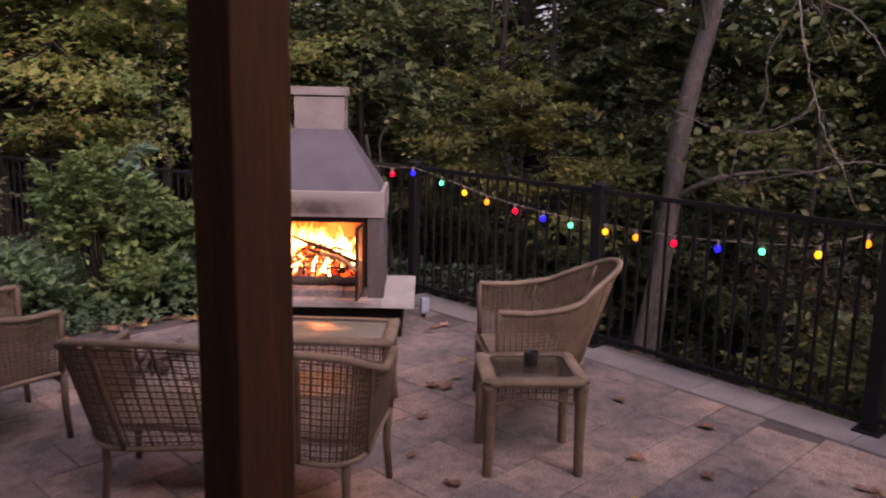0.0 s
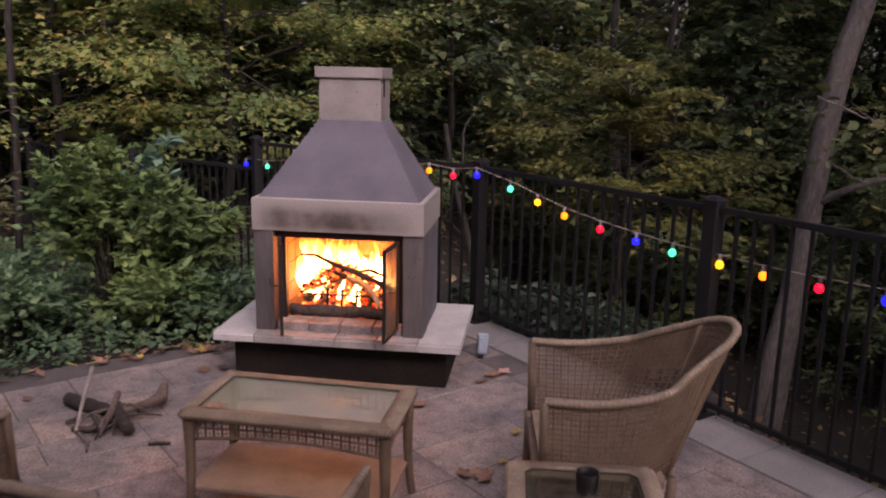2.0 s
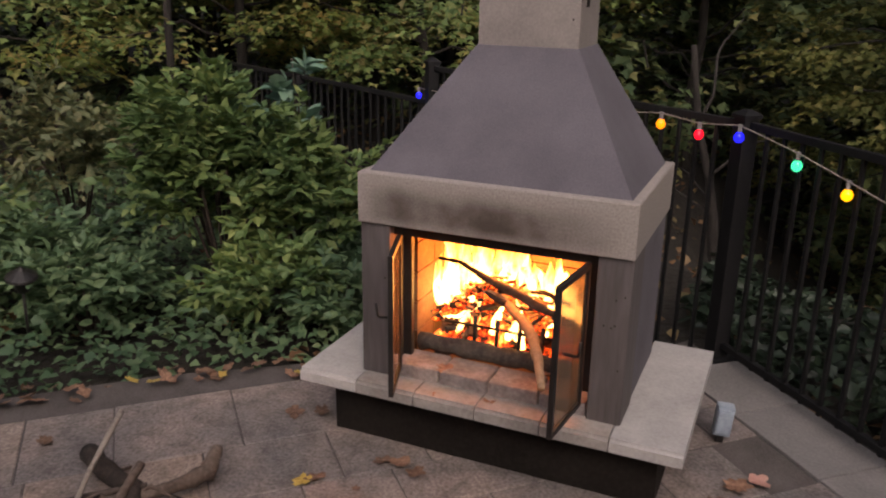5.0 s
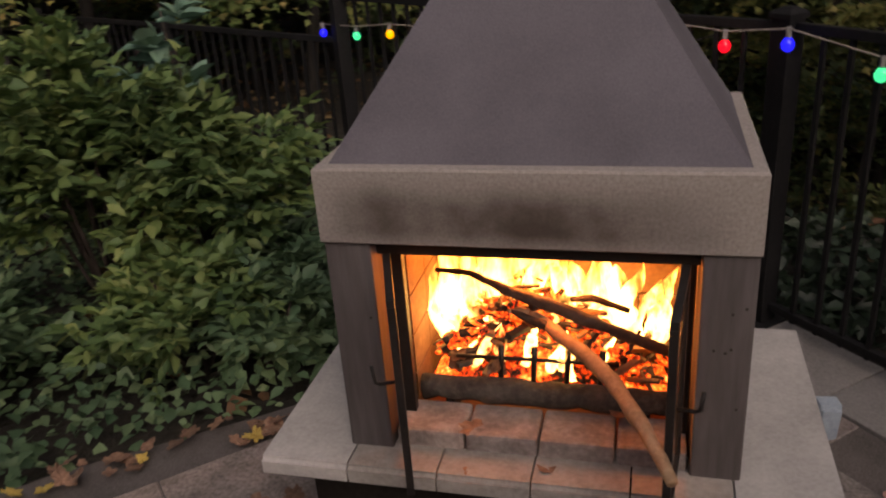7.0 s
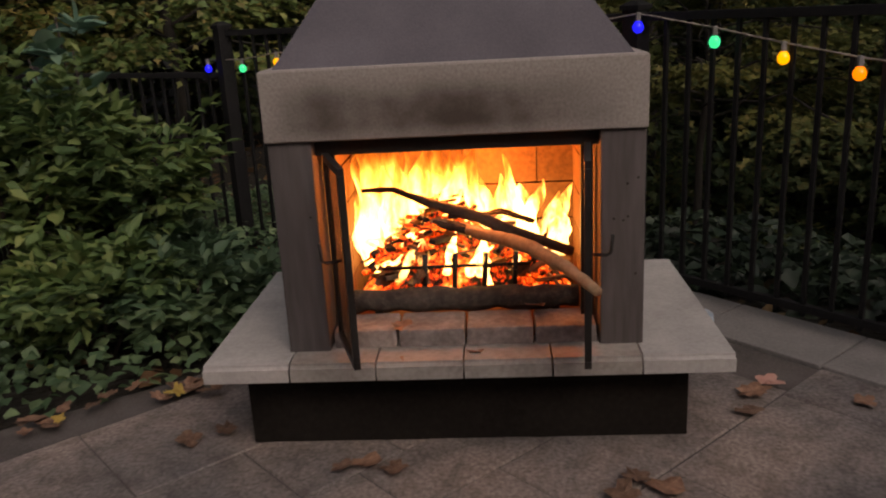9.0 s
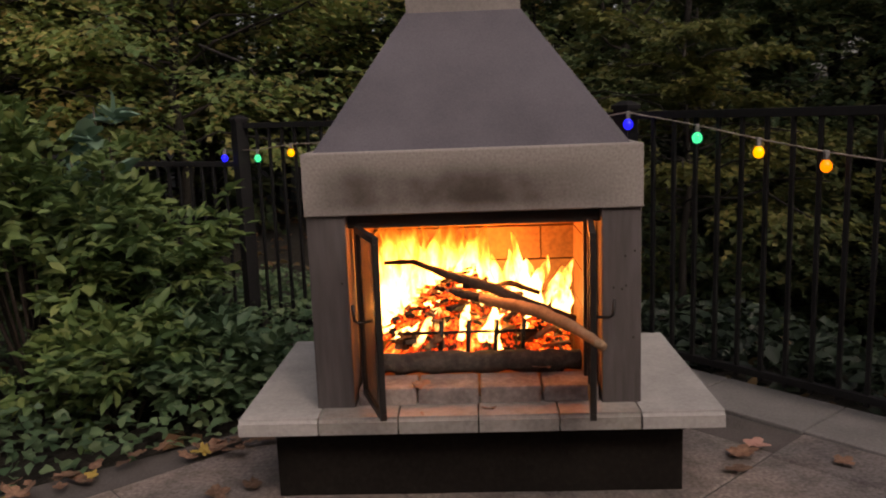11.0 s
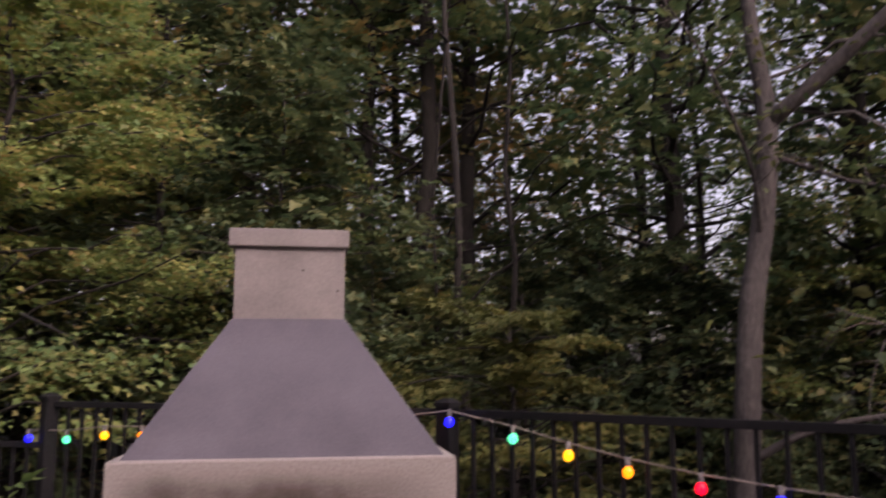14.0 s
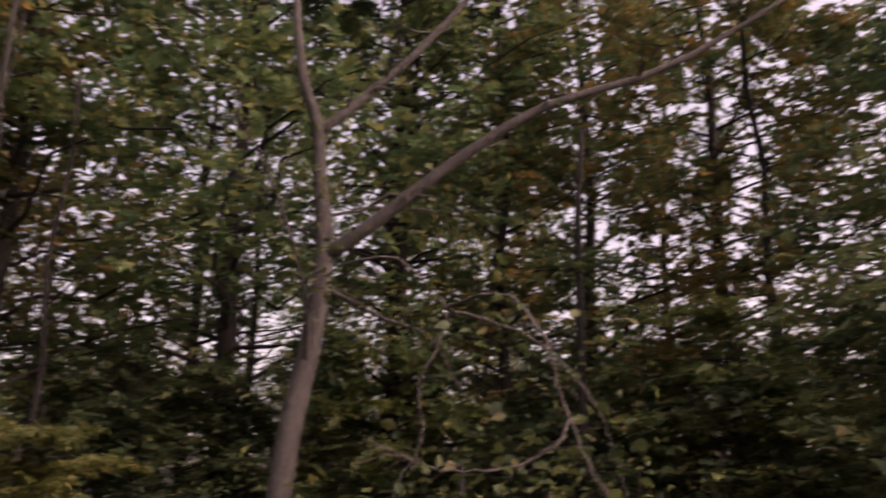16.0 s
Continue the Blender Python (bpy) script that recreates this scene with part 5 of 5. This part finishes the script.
def garden_tree():
    """The grey tree behind the fence: a leaning trunk that forks twice."""
    t = thing("grey_tree", "slender grey-barked tree with forked bare limbs behind the fence", "tree")
    rr = random.Random(8)
    z0 = land(3.7, 4.52)
    trunk = [((3.7, 4.52, z0 - 0.3), 0.16), ((3.84, 4.56, -1.5), 0.125), ((3.9, 4.58, -0.4), 0.13), ((3.97, 4.6, 0.4), 0.128), ((4.03, 4.61, 1.2), 0.121), ((4.16, 4.68, 2.0), 0.117), ((4.34, 4.72, 2.77), 0.113), ((4.46, 4.74, 3.8), 0.101), ((4.38, 4.78, 4.6), 0.078), ((4.33, 4.8, 5.2), 0.070), ((4.1, 4.85, 5.9), 0.055), ((3.98, 4.9, 7.2), 0.039), ((4.1, 5.0, 9.0), 0.023)]
    pts = spline([p for p, r in trunk], 40)
    rad = [float(np.interp(i / 40 * (len(trunk) - 1), range(len(trunk)), [r for p, r in trunk])) for i in range(41)]
    part("trunk", tubes("trunk", [list(zip(pts, rad))], BARK, 12), BARK, t)
    big = [
        [((4.46, 4.74, 3.75), 0.085), ((4.75, 4.3, 4.06), 0.075), ((5.3, 3.7, 4.69), 0.062), ((6.0, 3.0, 5.33), 0.048), ((7.2, 2.2, 5.93), 0.038), ((8.6, 1.2, 7.1), 0.026), ((9.6, 0.6, 8.0), 0.015)],
        [((4.34, 4.8, 5.15), 0.06), ((4.7, 4.6, 5.55), 0.055), ((5.3, 4.3, 6.3), 0.045), ((6.2, 4.0, 7.6), 0.025)],
        [((4.3, 4.7, 2.55), 0.03), ((4.0, 4.3, 3.2), 0.022), ((3.4, 3.9, 4.0), 0.014), ((2.9, 3.7, 4.5), 0.008)],
        [((3.99, 4.6, 0.5), 0.045), ((4.3, 4.3, 0.76), 0.036), ((4.63, 4.2, 0.87), 0.03), ((5.3, 4.1, 0.95), 0.024), ((5.7, 3.9, 0.86), 0.018), ((6.4, 3.6, 1.05), 0.01)],
        [((4.42, 4.74, 3.45), 0.03), ((4.9, 4.3, 3.1), 0.022), ((5.3, 4.0, 2.9), 0.016), ((5.5, 3.7, 2.3), 0.01)],
        [((4.46, 4.76, 4.2), 0.022), ((5.0, 4.5, 4.35), 0.016), ((5.7, 4.2, 4.4), 0.01)],
    ]
    fork = [((3.5, 4.45, z0 - 0.3), 0.12), ((3.66, 4.5, -1.5), 0.1), ((3.83, 4.55, -0.5), 0.085), ((3.94, 4.61, 0.2), 0.055), ((4.0, 4.63, 0.8), 0.02)]
    part("second_stem", tubes("second_stem", [fork], BARK, 10), BARK, t)
    tips = []
    for line in big:
        pts = spline([p for p, r in line], 16)
        rad = [float(np.interp(i / 16 * (len(line) - 1), range(len(line)), [r for p, r in line])) for i in range(17)]
        limb = part("limb", tubes("limb", [list(zip(pts, rad))], BARK, 8), BARK, t)
        twigs = []
        for k in range(4, 17, 2):
            for _ in range(2):
                d = Vector((rr.uniform(-1, 1), rr.uniform(-1, 1), rr.uniform(-0.4, 0.7))) * rr.uniform(0.3, 0.9)
                twigs.append(limb_line(pts[k], pts[k] + d, rad[k] * 0.35 + 0.002, 0.002, 0.05, rr, 4, 0.12))
                tips.append(pts[k] + d * 0.8)
        tagged(part("twig_spray", tubes("twig_spray", twigs, BARK, 4), BARK, limb), kind="stuff")
    for line in ([(4.42, 4.72, 3.5), (4.3, 4.0, 3.5), (4.25, 3.18, 3.35), (4.6, 2.92, 2.93), (4.53, 2.98, 2.55), (4.43, 3.06, 2.26), (4.45, 3.04, 1.8), (4.28, 3.17, 1.4), (4.2, 3.2, 0.9)],
                 [(4.6, 2.92, 2.93), (4.1, 1.7, 2.75), (3.95, 1.18, 2.35), (4.0, 1.14, 2.1), (4.06, 1.08, 1.83), (4.13, 1.0, 1.55), (4.23, 0.88, 1.3), (4.4, 0.8, 0.9)],
                 [(4.06, 1.08, 1.83), (4.0, 1.13, 1.7), (3.87, 1.27, 1.57), (3.6, 1.5, 1.52), (3.4, 1.7, 1.55), (3.1, 1.9, 1.7)],
                 [(6.4, 3.6, 1.05), (5.2, 2.4, 1.2), (4.5, 1.6, 1.2), (4.0, 1.9, 1.05), (3.7, 2.2, 0.95)],
                 [(4.6, 2.92, 2.93), (4.9, 2.2, 2.6), (5.1, 1.7, 2.0), (5.3, 1.6, 1.2)]):
        pts = spline(line, 24)
        bough = part("hanging_branch", tubes("hanging_branch", [[(p + Vector([rr.uniform(-0.012, 0.012) for _ in range(3)]), 0.013 - 0.008 * i / 24) for i, p in enumerate(pts)]], VINE, 6), VINE, t, "thin pale hanging branch")
        twigs = []
        for k in range(3, 24, 2):
            d = Vector((rr.uniform(-1, 1), rr.uniform(-1, 1), rr.uniform(-0.7, 0.5))) * rr.uniform(0.15, 0.5)
            twigs.append(limb_line(pts[k], pts[k] + d, 0.006, 0.002, 0.05, rr, 4, 0.15))
            tips.append(pts[k] + d * 0.8)
        tagged(part("twig_spray", tubes("twig_spray", twigs, STICK, 4), STICK, bough), kind="stuff")
    n = 1300
    k = rng.integers(0, len(tips), n)
    pos = np.array([tips[i] for i in k]) + rng.normal(size=(n, 3)) * np.array([0.28, 0.28, 0.16])
    L = 0.095 * rng.uniform(0.6, 1.3, n)
    part("crown", leaf_mesh("crown", pos, unit(n) * np.array([1, 1, 0.5]), np.array([0, 0, 1.0]) + 0.6 * rng.normal(size=(n, 3)), L, L * 0.33, WILD), WILD, t)


garden_tree()

near = {
    "beech": tree("beech_tree", "understorey beech with layered yellow-green leaves", 4.8, 0.07, 2.7, 2.1, 30, 460, 0.088, BEECH, SHADED_BARK, 31, 0.05),
    "maple": tree("maple_tree", "understorey maple with layered yellowing leaves", 6.4, 0.08, 1.3, 3.0, 46, 480, 0.092, MAPLE, SHADED_BARK, 32, 0.08),
    "thicket": tree("young_oak", "young forest tree in the understorey, leaves coloured dark for shade", 6.5, 0.08, 0.5, 2.6, 44, 215, 0.15, DEEP, SHADED_BARK, 33, 0.3),
}
spots = [("beech", 2.15, 6.1, 20, 0.93), ("maple", -2.85, 5.6, 0, 0.85), ("maple", -4.3, 7.2, 75, 1.15), ("maple", -6.9, 7.2, 290, 1.2), ("maple", -3.6, 8.8, 160, 1.1), ("maple", -4.9, 5.2, 130, 0.95), ("maple", -7.0, 3.2, 40, 0.95), ("thicket", 5.8, 7.0, 300, 0.5), ("thicket", 7.9, 4.6, 150, 0.52), ("maple", -8.8, 0.0, 200, 1.0), ("thicket", 9.4, 0.2, 20, 1.1), ("thicket", -0.4, 8.6, 0, 0.9), ("thicket", 4.6, 10.0, 50, 0.9), ("thicket", -4.0, 9.0, 190, 1.0), ("thicket", 7.4, 6.4, 100, 0.5), ("thicket", 9.8, 4.0, 10, 0.85), ("thicket", 3.2, 9.6, 60, 0.8), ("thicket", 6.6, 9.2, 220, 0.85), ("thicket", 8.6, 7.0, 310, 0.8), ("thicket", 10.8, 5.2, 140, 0.85), ("maple", 11.6, 2.0, 70, 0.95), ("thicket", 5.2, 13.0, 20, 0.95), ("thicket", 8.4, 12.0, 250, 0.95), ("thicket", 11.4, 9.2, 350, 0.95), ("thicket", 1.0, 10.4, 170, 0.85)]
rr = random.Random(5)
for i in range(34):
    a = math.radians(-85 + 195 * (i + 0.8 * rr.random()) / 34)
    d = rr.uniform(11, 20)
    spots.append((rr.choice(("thicket", "thicket", "thicket", "maple")), d * math.sin(a), -2 + d * math.cos(a), rr.uniform(0, 360), rr.uniform(0.8, 1.25) * (1.0 if a < 0.2 else 0.8 if a < 0.8 else 0.95)))
for i in range(46):
    a = math.radians(-80 + 190 * (i + 0.7 * rr.random()) / 46)
    d = rr.uniform(22, 32)
    spots.append(("thicket", d * math.sin(a), -2 + d * math.cos(a), rr.uniform(0, 360), rr.uniform(1.05, 1.4)))
stand(near, spots, "understorey trees")


tall = {
    "oak": tree("oak_tree", "tall dark forest oak", 19, 0.2, 5.0, 4.2, 54, 185, 0.2, OAK, SHADED_BARK, 41, 0.45, spread=0.62),
    "poplar": tree("poplar_tree", "tall straight forest tree with thin crown", 21, 0.17, 8.0, 3.2, 42, 165, 0.2, OAK, SHADED_BARK, 42, 0.45, spread=0.62),
    "turning": tree("turning_oak", "tall forest tree with turning leaves", 17, 0.16, 4.6, 4.0, 48, 180, 0.2, AUTUMN, SHADED_BARK, 43, 0.45, spread=0.62),
}
spots = [("oak", 6.0, 10.3, 30, 1.1), ("poplar", 1.85, 11.5, 80, 1.15), ("turning", 1.0, 12.4, 200, 1.1), ("poplar", 8.6, 8.8, 10, 0.8), ("oak", 9.9, 7.6, 130, 0.8), ("turning", 14.5, 1.4, 100, 0.85)]
rr = random.Random(77)
for ring, count, lo, hi in ((0, 14, 13, 17), (1, 22, 17, 26), (2, 24, 26, 40)):
    for i in range(count):
        a = math.radians(-100 + (220, 220, 150)[ring] * (i + rr.random() * 0.8) / count)
        d = rr.uniform(lo, hi)
        x, y = d * math.sin(a), -2 + d * math.cos(a)
        spots.append((rr.choice(("oak", "oak", "poplar", "turning")), x, y, rr.uniform(0, 360), rr.uniform(0.8, 1.15)))
stand(tall, spots, "forest trees")


def saplings():
    rr = random.Random(51)
    spots = [(-4.15, 3.08, 9.0, 0.04), (0.5, 5.46, 2.4, 0.06), (5.0, 3.15, 4.2, 0.06)]
    for i in range(26):
        a = math.radians(rr.uniform(-40, 75))
        d = rr.uniform(10, 24)
        spots.append((d * math.sin(a), -2 + d * math.cos(a), rr.uniform(7, 12), rr.uniform(0.04, 0.11)))
    for x, y, h, r0 in spots:
        z0 = land(x, y)
        t = thing("bare_sapling", "slender dark bare sapling trunk in the wood", "tree", pose(x, y, z0), "saplings in the wood")
        tip = Vector((rr.uniform(-0.6, 0.6), rr.uniform(-0.6, 0.6), h))
        part("trunk", tubes("trunk", [limb_line((0, 0, -0.3), tip, r0, r0 * 0.4, 0, rr, 7, 0.02)], SHADED_BARK, 7), SHADED_BARK, t)
        for k in range(4):
            base = tip * rr.uniform(0.35, 0.9)
            b = rr.uniform(0, math.tau)
            end = base + Vector((math.cos(b), math.sin(b), rr.uniform(0.3, 0.9))) * rr.uniform(0.5, 1.3)
            part("side_branch", tubes("side_branch", [limb_line(base, end, r0 * 0.3, 0.004, 0.06, rr, 5, 0.1)], SHADED_BARK, 5), SHADED_BARK, t)


saplings()

# ---- unseen house behind, added to block sky light ----


def house():
    h = thing("house", "unseen house wall and porch roof, added to block sky light", "house", kind="structure")
    # Wall and roof stay out of view; they darken the sides facing them.
    part("wall", boxed(-7, 8, -8.0, -7.7, -0.1, 5.6), CAST, h)
    bm = loft([[(x, -3.9, 2.738), (x, -3.9, 2.9), (x, -7.7, 3.5), (x, -7.7, 3.34)] for x in (-6.5, 0.55)])
    part("unseen_porch_roof", bm, STAIN, h, "unseen stained wooden porch roof, added to shade the patio")


house()

# ---- patio ----


def patio():
    slab = thing("patio", "patio of large brown square-cut pavers laid diagonally", "patio", kind="structure")
    n = len(PATIO)
    verts = [(x, y, z) for z in (-0.2, -0.005) for x, y in PATIO]
    faces = [tuple(range(n, 2 * n)), tuple(range(n - 1, -1, -1))] + [(i, (i + 1) % n, n + (i + 1) % n, n + i) for i in range(n)]
    part("joint_bed", mesh_of("joint_bed", verts, faces, SAND), SAND, slab)
    r = random.Random(9)
    made = {}

    def stone(w, l):
        key = (round(w, 3), round(l, 3))
        if key not in made:
            bm = boxed(-w / 2, w / 2, -l / 2, l / 2, -0.05, 0.0, 0.0)
            edges = [e for e in bm.edges if all(v.co.z > -0.01 for v in e.verts)]
            bmesh.ops.bevel(bm, geom=edges, offset=0.005, segments=1, affect="EDGES")
            me = bpy.data.meshes.new("paver")
            bm.to_mesh(me)
            bm.free()
            me.materials.append(PAVER)
            made[key] = me
        return made[key]

    turn = Matrix.Rotation(radians(44), 4, "Z")
    v, row, count = -8.4, 0, 0
    while v < 6.4:
        w = (0.34, 0.48, 0.34, 0.26)[row % 4]
        u = -8.0 + r.uniform(0, 0.3)
        while u < 6.4:
            l = r.choice((0.34, 0.48, 0.48, 0.62, 0.34))
            c = turn @ Vector((u + l / 2, v + w / 2, 0))
            margin = [turn @ Vector((u + a * l, v + e * w, 0)) for a in (0.02, 0.98) for e in (0.02, 0.98)]
            if all(inside(p.x, p.y, PATIO) for p in margin) and c.y > -6.2:
                ob = new("paver", stone(l - 0.005, w - 0.005))
                ob.parent = slab
                ob.matrix_world = Matrix.Translation((c.x, c.y, r.uniform(-0.002, 0.002))) @ turn
                count += 1
            u += l
        v += w
        row += 1
    # coping along the fence
    ends = [Vector((*p, 0)) for p in (POST_A, POST_B, POST_C, POST_D)]
    cope = thing("coping", "grey stone coping under the fence", "kerb", kind="structure")
    for a, c in zip(ends, ends[1:]):
        way = (c - a).normalized()
        ang = math.atan2(way.y, way.x)
        n = max(1, round((c - a).length / 0.5))
        for i in range(n):
            p = a.lerp(c, (i + 0.5) / n)
            l = (c - a).length / n
            m = Matrix.Translation(p) @ Matrix.Rotation(ang, 4, "Z")
            part("coping_stone", boxed(-l / 2 + 0.003, l / 2 - 0.003, -0.27, 0.07, -0.1, 0.013, 0.006, m), COPING, cope)


patio()
